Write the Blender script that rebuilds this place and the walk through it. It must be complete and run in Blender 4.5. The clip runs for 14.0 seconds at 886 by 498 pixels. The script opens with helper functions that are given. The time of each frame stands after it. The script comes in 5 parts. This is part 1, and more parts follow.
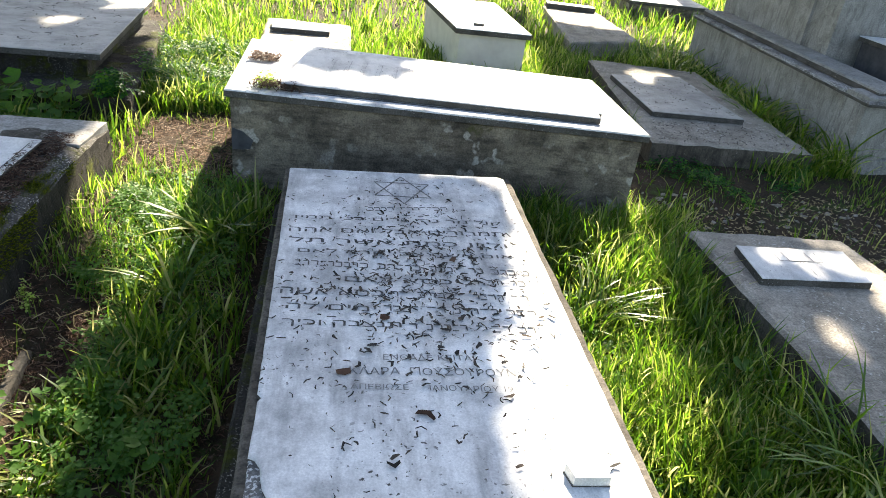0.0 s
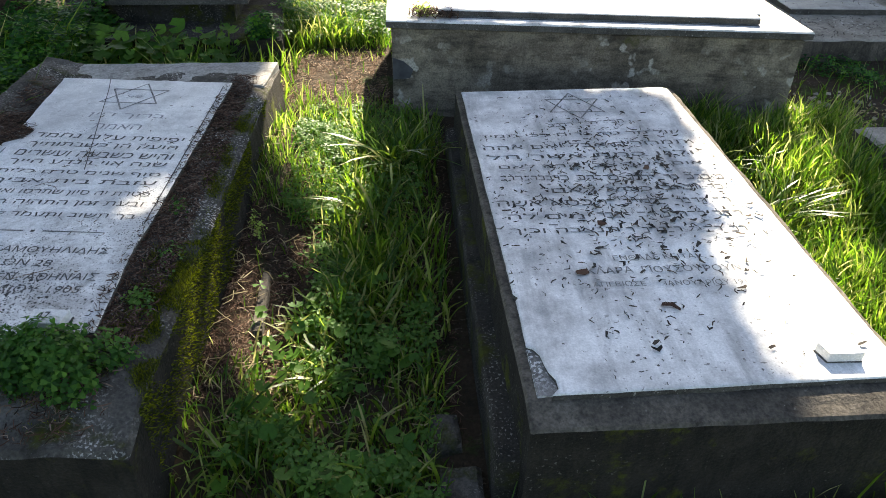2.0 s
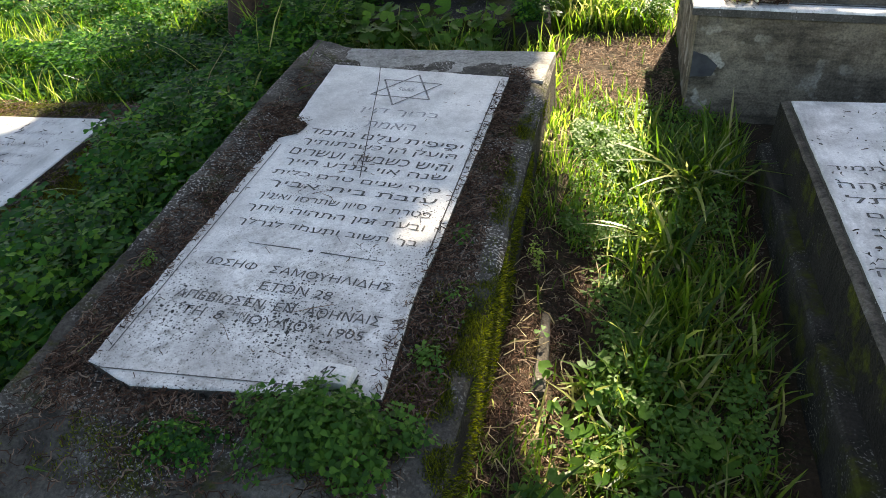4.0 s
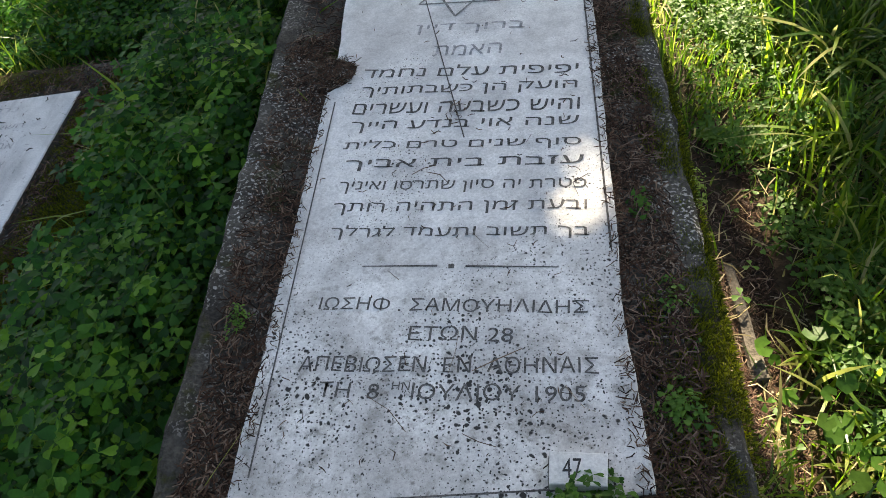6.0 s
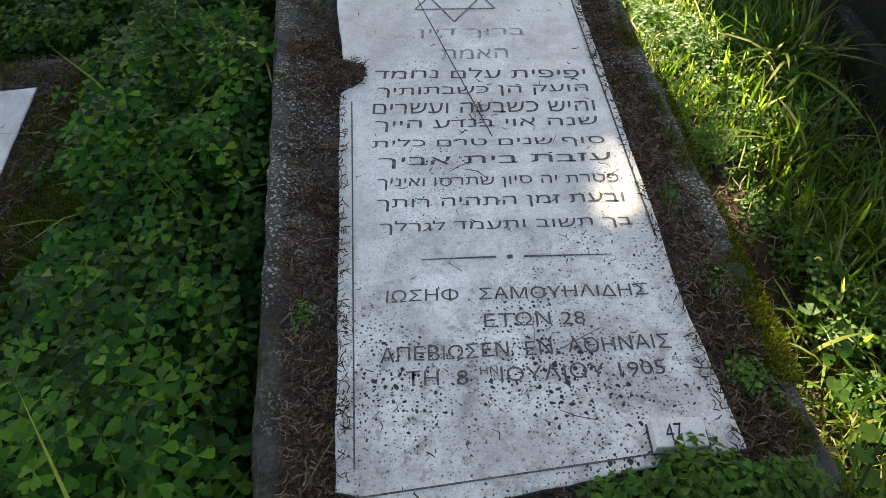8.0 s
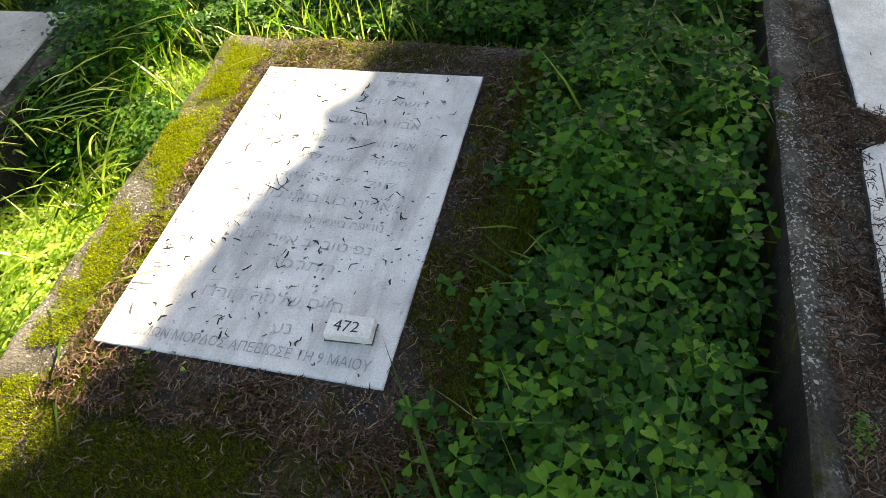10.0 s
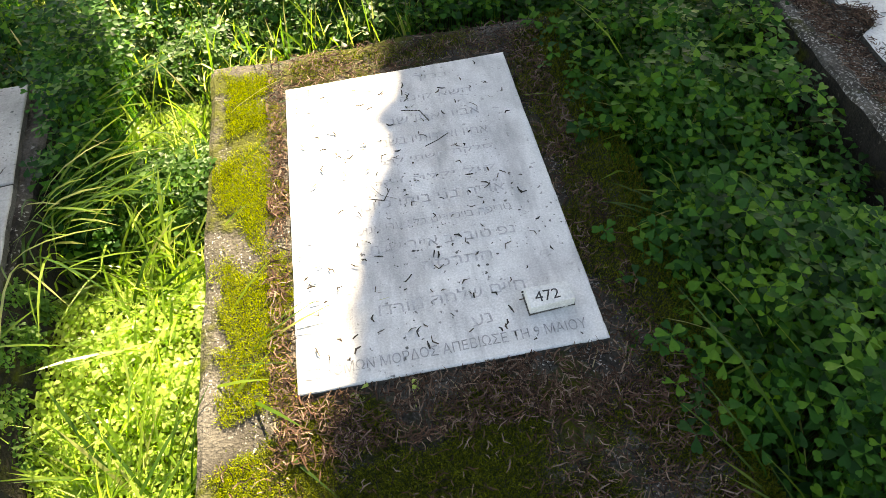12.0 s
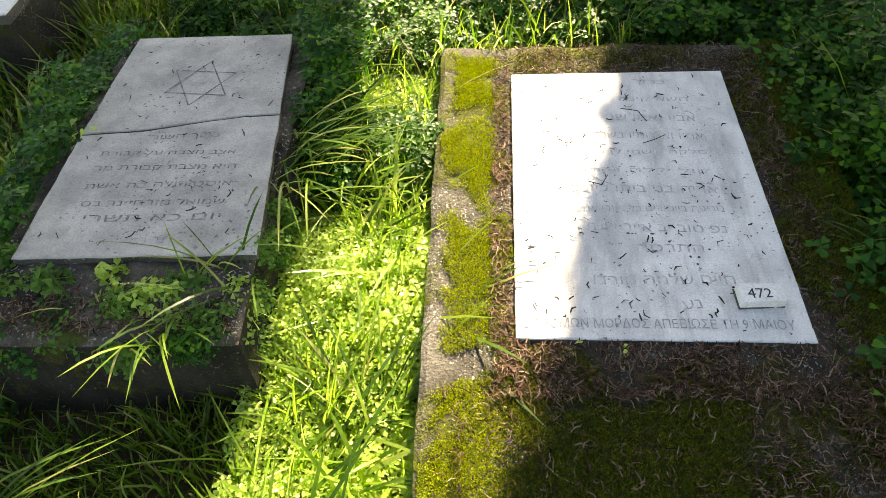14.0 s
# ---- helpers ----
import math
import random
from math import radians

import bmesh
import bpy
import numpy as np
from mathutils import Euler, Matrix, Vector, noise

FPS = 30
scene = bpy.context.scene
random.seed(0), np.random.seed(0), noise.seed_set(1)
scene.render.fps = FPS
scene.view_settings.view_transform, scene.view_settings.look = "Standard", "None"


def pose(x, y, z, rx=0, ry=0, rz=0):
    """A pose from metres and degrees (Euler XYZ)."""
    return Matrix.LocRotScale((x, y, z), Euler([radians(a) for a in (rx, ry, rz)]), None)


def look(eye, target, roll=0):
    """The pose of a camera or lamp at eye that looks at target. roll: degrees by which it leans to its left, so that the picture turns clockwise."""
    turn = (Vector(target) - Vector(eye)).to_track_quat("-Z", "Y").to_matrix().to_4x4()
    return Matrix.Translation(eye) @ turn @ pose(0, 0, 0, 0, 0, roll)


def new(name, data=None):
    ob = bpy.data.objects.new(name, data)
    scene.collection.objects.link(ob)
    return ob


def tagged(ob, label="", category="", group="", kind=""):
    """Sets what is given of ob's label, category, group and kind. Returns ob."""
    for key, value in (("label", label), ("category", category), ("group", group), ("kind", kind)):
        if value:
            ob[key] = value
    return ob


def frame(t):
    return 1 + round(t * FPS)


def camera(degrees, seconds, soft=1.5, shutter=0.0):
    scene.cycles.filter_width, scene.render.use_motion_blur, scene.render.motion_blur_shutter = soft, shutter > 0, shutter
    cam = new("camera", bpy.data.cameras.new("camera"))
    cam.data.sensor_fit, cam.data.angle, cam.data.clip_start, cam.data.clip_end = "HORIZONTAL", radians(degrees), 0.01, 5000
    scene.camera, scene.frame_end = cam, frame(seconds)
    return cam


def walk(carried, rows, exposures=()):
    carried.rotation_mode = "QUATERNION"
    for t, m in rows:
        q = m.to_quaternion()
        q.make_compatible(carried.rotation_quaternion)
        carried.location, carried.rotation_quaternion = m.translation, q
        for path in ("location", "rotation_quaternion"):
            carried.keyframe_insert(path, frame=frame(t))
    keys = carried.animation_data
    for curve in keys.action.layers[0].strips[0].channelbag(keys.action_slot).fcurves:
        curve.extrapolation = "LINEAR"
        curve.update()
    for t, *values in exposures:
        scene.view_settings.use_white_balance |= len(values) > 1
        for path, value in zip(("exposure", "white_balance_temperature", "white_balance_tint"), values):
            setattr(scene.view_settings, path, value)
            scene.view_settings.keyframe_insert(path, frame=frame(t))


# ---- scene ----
cam = camera(64.7, 14.0, 0.8)
SUN, SKY = 5.0, 0.062
EXPOSURES = [(0.0, 2.48, 7100, 11), (0.5, 2.41, 7100, 11), (1.5, 2.35, 7100, 11), (2.5, 2.4, 7500, 11), (3.5, 2.53, 7800, 11), (6.0, 2.51, 8200, 11), (8.5, 2.55, 8500, 11), (11.5, 2.99, 9200, 11.5), (14.0, 2.83, 9200, 11.5)]
PATH = [
    (0, (3.248, -1.422, 1.427), (3.547, 0.309, 0.471), 7.3),
    (0.5, (3.264, -1.456, 1.416), (3.46, 0.258, 0.405), 4.6),
    (1, (3.204, -1.514, 1.406), (3.439, 0.197, 0.397), 3.0),
    (1.5, (3.003, -1.538, 1.401), (3.298, 0.122, 0.324), 0.7),
    (2, (2.835, -1.527, 1.43), (2.935, 0.112, 0.289), 0.7),
    (2.5, (2.731, -1.535, 1.416), (2.667, 0.099, 0.264), 1.7),
    (3, (2.704, -1.472, 1.413), (2.58, 0.207, 0.332), 3.3),
    (3.5, (2.626, -1.304, 1.396), (2.203, 0.304, 0.284), -2.5),
    (6, (2.015, -0.667, 1.383), (1.697, 0.579, -0.142), -14.9),
    (6.5, (1.986, -0.622, 1.378), (1.729, 0.663, -0.130), -10.4),
    (7, (2.006, -0.602, 1.373), (1.741, 0.672, -0.160), -10.5),
    (7.5, (1.971, -0.637, 1.369), (1.87, 0.632, -0.174), -8.5),
    (8, (1.652, -0.719, 1.429), (1.719, 0.552, -0.114), -3.0),
    (8.5, (1.43, -0.724, 1.446), (1.151, 0.518, -0.097), -5.0),
    (9, (1.29, -0.631, 1.428), (0.806, 0.586, -0.083), -8.4),
    (11.5, (0.492, -0.539, 1.467), (0.337, 0.658, -0.127), -8.7),
    (12, (0.253, -0.67, 1.518), (0.368, 0.542, -0.07), -5.0),
    (12.5, (0.075, -0.746, 1.519), (0.165, 0.463, -0.072), -2.1),
    (13, (0.003, -0.789, 1.532), (0.057, 0.446, -0.04), -1.1),
    (13.5, (-0.039, -0.82, 1.548), (-0.041, 0.458, 0.01), -1.4),
    (14, (-0.076, -0.843, 1.545), (-0.189, 0.441, 0.015), -2.7),
]
walk(cam, [(t, look(eye, target, roll)) for t, eye, target, roll in PATH], EXPOSURES)

from mathutils.geometry import tessellate_polygon

# ---- light ----
SUN_AZ, SUN_EL = radians(13.0), radians(36.0)   # azimuth from +y towards +x
TO_SUN = Vector((math.sin(SUN_AZ) * math.cos(SUN_EL), math.cos(SUN_AZ) * math.cos(SUN_EL), math.sin(SUN_EL)))
world = bpy.data.worlds.new("sky")
scene.world = world
world.use_nodes = True
wn = world.node_tree.nodes
sky = wn.new("ShaderNodeTexSky")
sky.sky_type = "NISHITA"
sky.sun_disc = False
sky.sun_elevation, sky.sun_rotation = SUN_EL, SUN_AZ
wn["Background"].inputs["Strength"].default_value = SKY
world.node_tree.links.new(sky.outputs[0], wn["Background"].inputs["Color"])
sun = new("sun", bpy.data.lights.new("sun", "SUN"))
sun.data.energy, sun.data.angle, sun.data.color = SUN, radians(0.6), (1.0, 0.93, 0.80)
sun.matrix_world = look(TO_SUN * 30, (0, 0, 0))


# ---- materials ----
def mat(name, rough=0.8, spec=0.3):
    m = bpy.data.materials.new(name)
    m.use_nodes = True
    b = m.node_tree.nodes["Principled BSDF"]
    b.inputs["Roughness"].default_value = rough
    b.inputs["Specular IOR Level"].default_value = spec
    return m, m.node_tree.nodes, m.node_tree.links, b


def noise_fac(n, l, scale, lo, hi, detail=5.0, rough=0.6, stretch=None, seed=0.0):
    """A noise in object space, clipped between lo and hi to 0..1."""
    co = n.new("ShaderNodeTexCoord")
    mp = n.new("ShaderNodeMapping")
    mp.inputs["Location"].default_value = (seed, seed * 1.7, seed * 0.6)
    if stretch:
        mp.inputs["Scale"].default_value = stretch
    l.new(co.outputs["Object"], mp.inputs["Vector"])
    t = n.new("ShaderNodeTexNoise")
    t.inputs["Scale"].default_value, t.inputs["Detail"].default_value, t.inputs["Roughness"].default_value = scale, detail, rough
    l.new(mp.outputs[0], t.inputs["Vector"])
    r = n.new("ShaderNodeMapRange")
    r.inputs["From Min"].default_value, r.inputs["From Max"].default_value = lo, hi
    l.new(t.outputs["Fac"], r.inputs["Value"])
    return r.outputs[0]


def mixed(n, l, fac, a, b, amount=1.0):
    m = n.new("ShaderNodeMix")
    m.data_type = "RGBA"
    if amount != 1.0:
        k = n.new("ShaderNodeMath")
        k.operation = "MULTIPLY"
        k.inputs[1].default_value = amount
        l.new(fac, k.inputs[0])
        fac = k.outputs[0]
    l.new(fac, m.inputs["Factor"])
    for sock, v in ((m.inputs["A"], a), (m.inputs["B"], b)):
        if isinstance(v, tuple):
            sock.default_value = (*v, 1)
        else:
            l.new(v, sock)
    return m.outputs["Result"]


def relief(n, l, bsdf, pairs, strength, dist):
    """Bump from weighted factors."""
    total = None
    for fac, w in pairs:
        k = n.new("ShaderNodeMath")
        k.operation = "MULTIPLY_ADD"
        k.inputs[1].default_value = w
        l.new(fac, k.inputs[0])
        if total is not None:
            l.new(total, k.inputs[2])
        else:
            k.inputs[2].default_value = 0
        total = k.outputs[0]
    b = n.new("ShaderNodeBump")
    b.inputs["Strength"].default_value, b.inputs["Distance"].default_value = strength, dist
    l.new(total, b.inputs["Height"])
    l.new(b.outputs[0], bsdf.inputs["Normal"])


def stone(name, base, second, stain, stain_amt=0.7, spots=None, spot_scale=60, spot_lo=0.62, moss=None, moss_lo=0.55, rough=0.85, bump=0.5, grain=140, streak=None, seed=0.0, spec=0.25, dots=None):
    m, n, l, b = mat(name, rough, spec)
    big = noise_fac(n, l, 2.2, 0.35, 0.7, seed=seed)
    mid = noise_fac(n, l, 9, 0.4, 0.68, seed=seed + 3)
    fine = noise_fac(n, l, grain, 0.3, 0.75, 3, seed=seed)
    col = mixed(n, l, big, base, second)
    col = mixed(n, l, mid, col, stain, stain_amt)
    if streak:
        st = noise_fac(n, l, 14, 0.48, 0.72, 4, 0.65, streak, seed + 5)
        col = mixed(n, l, st, col, stain, 0.8)
    hs = [(fine, 0.4), (mid, 0.6)]
    if spots:
        sp = noise_fac(n, l, spot_scale, spot_lo, spot_lo + 0.05, 2, 0.5, seed=seed + 7)
        patch = noise_fac(n, l, 3.5, 0.42, 0.6, 3, seed=seed + 11)
        k = n.new("ShaderNodeMath")
        k.operation = "MULTIPLY"
        l.new(sp, k.inputs[0])
        l.new(patch, k.inputs[1])
        col = mixed(n, l, k.outputs[0], col, spots)
    if dots:
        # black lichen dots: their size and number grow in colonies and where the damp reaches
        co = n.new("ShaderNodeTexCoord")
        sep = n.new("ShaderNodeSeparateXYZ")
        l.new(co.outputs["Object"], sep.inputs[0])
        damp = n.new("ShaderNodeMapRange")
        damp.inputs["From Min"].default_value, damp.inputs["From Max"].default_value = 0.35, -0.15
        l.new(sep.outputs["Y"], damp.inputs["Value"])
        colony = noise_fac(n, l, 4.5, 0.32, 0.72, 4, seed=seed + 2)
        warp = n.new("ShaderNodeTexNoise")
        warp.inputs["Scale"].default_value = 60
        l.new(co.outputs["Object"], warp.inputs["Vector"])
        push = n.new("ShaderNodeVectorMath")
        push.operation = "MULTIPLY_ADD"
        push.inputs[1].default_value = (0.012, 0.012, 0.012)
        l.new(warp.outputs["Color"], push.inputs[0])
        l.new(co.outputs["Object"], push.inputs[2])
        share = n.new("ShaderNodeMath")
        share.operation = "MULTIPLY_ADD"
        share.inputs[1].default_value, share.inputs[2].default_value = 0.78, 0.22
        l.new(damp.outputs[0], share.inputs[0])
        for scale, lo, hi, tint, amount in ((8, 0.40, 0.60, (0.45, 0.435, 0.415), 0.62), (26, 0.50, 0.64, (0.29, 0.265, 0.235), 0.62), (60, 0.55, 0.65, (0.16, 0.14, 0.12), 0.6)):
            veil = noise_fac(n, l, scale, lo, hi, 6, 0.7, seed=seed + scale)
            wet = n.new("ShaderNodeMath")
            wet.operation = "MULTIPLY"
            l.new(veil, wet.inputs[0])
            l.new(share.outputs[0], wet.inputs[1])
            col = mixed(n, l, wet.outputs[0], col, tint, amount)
        for scale, least, damp_w, col_w in ((62, -0.15, 0.18, 0.33), (125, -0.10, 0.18, 0.30)):
            vo = n.new("ShaderNodeTexVoronoi")
            vo.voronoi_dimensions = "2D"
            vo.inputs["Scale"].default_value = scale
            l.new(push.outputs[0], vo.inputs["Vector"])
            a1 = n.new("ShaderNodeMath")
            a1.operation = "MULTIPLY_ADD"
            a1.inputs[1].default_value, a1.inputs[2].default_value = damp_w, least
            l.new(damp.outputs[0], a1.inputs[0])
            a2 = n.new("ShaderNodeMath")
            a2.operation = "MULTIPLY_ADD"
            a2.inputs[1].default_value = col_w
            l.new(colony, a2.inputs[0])
            l.new(a1.outputs[0], a2.inputs[2])
            own = n.new("ShaderNodeSeparateColor")
            l.new(vo.outputs["Color"], own.inputs[0])
            a3 = n.new("ShaderNodeMath")
            a3.operation = "MULTIPLY"
            l.new(own.outputs[0], a3.inputs[0])
            l.new(a2.outputs[0], a3.inputs[1])
            d = n.new("ShaderNodeMath")
            d.operation = "SUBTRACT"
            l.new(a3.outputs[0], d.inputs[0])
            l.new(vo.outputs["Distance"], d.inputs[1])
            soft = n.new("ShaderNodeMapRange")
            soft.inputs["From Min"].default_value, soft.inputs["From Max"].default_value = -0.05, 0.05
            l.new(d.outputs[0], soft.inputs["Value"])
            col = mixed(n, l, soft.outputs[0], col, dots)
    dark = n.new("ShaderNodeHueSaturation")
    dark.inputs["Value"].default_value = 0.45 if rough > 0.84 else 0.72
    l.new(col, dark.inputs["Color"])
    col = mixed(n, l, fine, dark.outputs[0], col)
    if moss:
        ms = noise_fac(n, l, 5, moss_lo, moss_lo + 0.09, 8, 0.7, seed=seed + 17)
        tint = noise_fac(n, l, 40, 0.3, 0.7, 3)
        mc = mixed(n, l, tint, tuple(c * 0.45 for c in moss), moss)
        col = mixed(n, l, ms, col, mc)
        hs.append((ms, 1.0))
    l.new(col, b.inputs["Base Color"])
    relief(n, l, b, hs, bump, 0.006)
    return m


MARBLE = stone("marble", (0.80, 0.79, 0.77), (0.66, 0.66, 0.66), (0.36, 0.36, 0.36), 0.5, (0.06, 0.06, 0.06), 85, 0.66, rough=0.55, bump=0.12, grain=220, streak=(1, 0.25, 1), spec=0.35)
MARBLE_GRIMY = stone("marble_grimy", (0.90, 0.895, 0.88), (0.76, 0.76, 0.755), (0.25, 0.25, 0.25), 0.66, (0.08, 0.075, 0.07), 90, 0.655, rough=0.6, bump=0.14, grain=220, streak=(1, 0.22, 1), seed=33.0, spec=0.3)
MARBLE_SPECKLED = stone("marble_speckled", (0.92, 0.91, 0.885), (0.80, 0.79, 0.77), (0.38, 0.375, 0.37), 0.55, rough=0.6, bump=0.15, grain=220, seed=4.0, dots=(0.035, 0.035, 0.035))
MARBLE_GREY = stone("marble_grey", (0.55, 0.53, 0.49), (0.40, 0.385, 0.355), (0.22, 0.21, 0.195), 0.65, (0.09, 0.09, 0.085), 95, 0.64, rough=0.65, bump=0.2, grain=180, seed=9.0)
CEMENT = stone("cement", (0.52, 0.47, 0.40), (0.36, 0.325, 0.27), (0.14, 0.125, 0.10), 0.62, (0.64, 0.61, 0.55), 70, 0.60, rough=0.92, bump=0.6, seed=2.0)
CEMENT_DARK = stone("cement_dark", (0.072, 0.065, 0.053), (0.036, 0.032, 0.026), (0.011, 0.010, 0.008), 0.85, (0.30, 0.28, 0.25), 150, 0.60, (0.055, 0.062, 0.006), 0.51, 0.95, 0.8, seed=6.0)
CEMENT_MOSSY = stone("cement_mossy", (0.14, 0.131, 0.112), (0.062, 0.057, 0.048), (0.018, 0.016, 0.013), 0.8, (0.48, 0.47, 0.44), 150, 0.60, (0.06, 0.070, 0.005), 0.49, 0.95, 0.9, seed=1.5)
CEMENT_ROUGH = stone("cement_rough", (0.15, 0.14, 0.122), (0.068, 0.062, 0.053), (0.020, 0.018, 0.015), 0.85, (0.58, 0.56, 0.52), 150, 0.56, (0.055, 0.062, 0.006), 0.56, 0.95, 1.0, seed=6.0)
# stained, mossy curb sides; their shade is put into the dark colour
SHADED_SIDE = stone("shaded_side_cement", (0.050, 0.043, 0.034), (0.028, 0.024, 0.019), (0.012, 0.010, 0.008), 0.8, (0.16, 0.15, 0.13), 110, 0.66, (0.09, 0.10, 0.008), 0.55, rough=0.95, bump=0.9, streak=(3, 3, 0.5), seed=18.0)
CEMENT_CRUMBLING = stone("cement_crumbling", (0.15, 0.13, 0.105), (0.07, 0.060, 0.048), (0.020, 0.017, 0.013), 0.9, (0.42, 0.40, 0.36), 120, 0.60, (0.05, 0.065, 0.01), 0.58, rough=0.95, bump=1.0, seed=16.0)
CEMENT_STAINED = stone("cement_stained", (0.20, 0.178, 0.145), (0.11, 0.096, 0.078), (0.035, 0.030, 0.025), 0.8, (0.30, 0.28, 0.24), 55, 0.68, rough=0.92, bump=0.6, streak=(3, 3, 0.5), seed=14.0)
STUCCO = stone("stucco", (0.40, 0.345, 0.265), (0.17, 0.142, 0.108), (0.050, 0.043, 0.034), 0.85, (0.50, 0.47, 0.41), 13, 0.58, (0.09, 0.09, 0.03), 0.62, 0.95, 0.5, streak=(0.5, 1, 2.2), seed=8.0)
STONE_GREY = stone("stone_grey", (0.47, 0.46, 0.43), (0.36, 0.35, 0.325), (0.17, 0.162, 0.145), 0.5, (0.55, 0.54, 0.50), 40, 0.66, rough=0.85, bump=0.4, streak=(2.5, 2.5, 0.4), seed=12.0)
MARBLE_BROKEN = stone("broken_marble", (0.42, 0.41, 0.39), (0.22, 0.21, 0.20), (0.06, 0.055, 0.05), 0.85, (0.75, 0.74, 0.72), 120, 0.52, rough=0.9, bump=1.0, grain=120, seed=31.0)
SOIL = stone("soil", (0.075, 0.048, 0.028), (0.05, 0.034, 0.02), (0.025, 0.02, 0.01), 0.7, (0.30, 0.25, 0.19), 90, 0.64, (0.05, 0.075, 0.015), 0.55, 0.97, 1.0, grain=90, seed=3.0)
BARK = stone("bark", (0.11, 0.066, 0.042), (0.06, 0.038, 0.025), (0.035, 0.025, 0.02), 0.8, rough=0.95, bump=1.0, grain=60, streak=(4, 4, 0.25), seed=5.0)


def plain(name, col, col2, rough=0.8, scale=60):
    m, n, l, b = mat(name, rough)
    l.new(mixed(n, l, noise_fac(n, l, scale, 0.3, 0.7, 3), col, col2), b.inputs["Base Color"])
    return m


# upright slab edges, with shade put into a colour far below the marble
SHADED_EDGE = stone("shaded_edge", (0.16, 0.15, 0.135), (0.09, 0.085, 0.075), (0.04, 0.037, 0.032), 0.7, (0.36, 0.35, 0.33), 120, 0.64, rough=0.9, bump=0.6, grain=160, seed=27.0)
PLATE = stone("plate_marble", (0.84, 0.83, 0.80), (0.74, 0.73, 0.70), (0.42, 0.40, 0.37), 0.45, rough=0.7, bump=0.3, grain=200, seed=21.0)
CUT = plain("engraving", (0.035, 0.033, 0.031), (0.16, 0.155, 0.15), 0.9, 110)
CUT_FAINT = plain("engraving_faint", (0.16, 0.16, 0.16), (0.45, 0.45, 0.46), 0.9, 90)
CUT_MID = plain("engraving_mid", (0.08, 0.078, 0.075), (0.30, 0.295, 0.29), 0.9, 90)
CUT_PALE = plain("engraving_pale", (0.26, 0.26, 0.26), (0.52, 0.52, 0.53), 0.9, 90)
INK = plain("painted_digits", (0.02, 0.02, 0.02), (0.06, 0.06, 0.06), 0.7)
DARK_STONE = plain("dark_stone", (0.035, 0.037, 0.045), (0.075, 0.077, 0.085), 0.6, 20)


def leafy(name, cols, trans=0.45, rough=0.45, spec=0.22):
    """Leaf material: each blade or leaf takes its own tint, and light shines through it."""
    m, n, l, b = mat(name, rough, spec)
    geo = n.new("ShaderNodeNewGeometry")
    ramp = n.new("ShaderNodeValToRGB")
    el = ramp.color_ramp.elements
    el[0].color, el[1].color = (*cols[0], 1), (*cols[-1], 1)
    for i, c in enumerate(cols[1:-1], 1):
        e = el.new(i / (len(cols) - 1))
        e.color = (*c, 1)
    l.new(geo.outputs["Random Per Island"], ramp.inputs["Fac"])
    vein = noise_fac(n, l, 120, 0.3, 0.75, 2)
    hs = n.new("ShaderNodeHueSaturation")
    hs.inputs["Value"].default_value = 0.75
    l.new(ramp.outputs["Color"], hs.inputs["Color"])
    col = mixed(n, l, vein, hs.outputs[0], ramp.outputs["Color"])
    l.new(col, b.inputs["Base Color"])
    tr = n.new("ShaderNodeBsdfTranslucent")
    br = n.new("ShaderNodeHueSaturation")
    br.inputs["Value"].default_value, br.inputs["Saturation"].default_value = 2.2, 1.05
    l.new(col, br.inputs["Color"])
    l.new(br.outputs[0], tr.inputs["Color"])
    mx = n.new("ShaderNodeMixShader")
    mx.inputs["Fac"].default_value = trans
    l.new(b.outputs[0], mx.inputs[1])
    l.new(tr.outputs[0], mx.inputs[2])
    l.new(mx.outputs[0], n["Material Output"].inputs["Surface"])
    return m


GRASS = leafy("grass_blade", [(0.026, 0.070, 0.008), (0.055, 0.12, 0.012), (0.10, 0.18, 0.018), (0.17, 0.25, 0.032), (0.34, 0.32, 0.14)], 0.55, 0.36, 0.4)
CLOVER = leafy("clover_leaf", [(0.006, 0.034, 0.006), (0.011, 0.064, 0.009), (0.021, 0.102, 0.012), (0.038, 0.140, 0.014), (0.100, 0.235, 0.018)], 0.33, 0.5, 0.18)
CLOVER_YOUNG = leafy("young_clover_leaf", [(0.020, 0.070, 0.012), (0.040, 0.120, 0.017), (0.075, 0.17, 0.024)], 0.4, 0.5, 0.18)
# lighter copy of the grass, with sunlight put into its colour
GRASS_LIT = leafy("lit_grass_blade", [(0.11, 0.20, 0.022), (0.19, 0.30, 0.035), (0.30, 0.40, 0.08)], 0.58, 0.36, 0.4)
# weed tints lifted to carry sunlight and whitish gloss
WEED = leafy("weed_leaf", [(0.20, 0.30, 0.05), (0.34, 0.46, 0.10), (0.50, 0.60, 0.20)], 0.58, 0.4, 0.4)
FERN = leafy("fern_leaf", [(0.05, 0.13, 0.025), (0.08, 0.18, 0.03), (0.12, 0.23, 0.045)], 0.45, 0.5)
MALLOW = leafy("mallow_leaf", [(0.030, 0.09, 0.012), (0.055, 0.14, 0.017), (0.10, 0.20, 0.03)], 0.45, 0.5)
MOSS = leafy("moss", [(0.055, 0.080, 0.004), (0.15, 0.19, 0.006), (0.33, 0.37, 0.014)], 0.3, 0.9)
# darker green moss, lowered further to hold the shade in its colour
MOSS_SHADED = leafy("shaded_moss", [(0.020, 0.029, 0.003), (0.060, 0.076, 0.005), (0.18, 0.205, 0.010)], 0.25, 0.9)
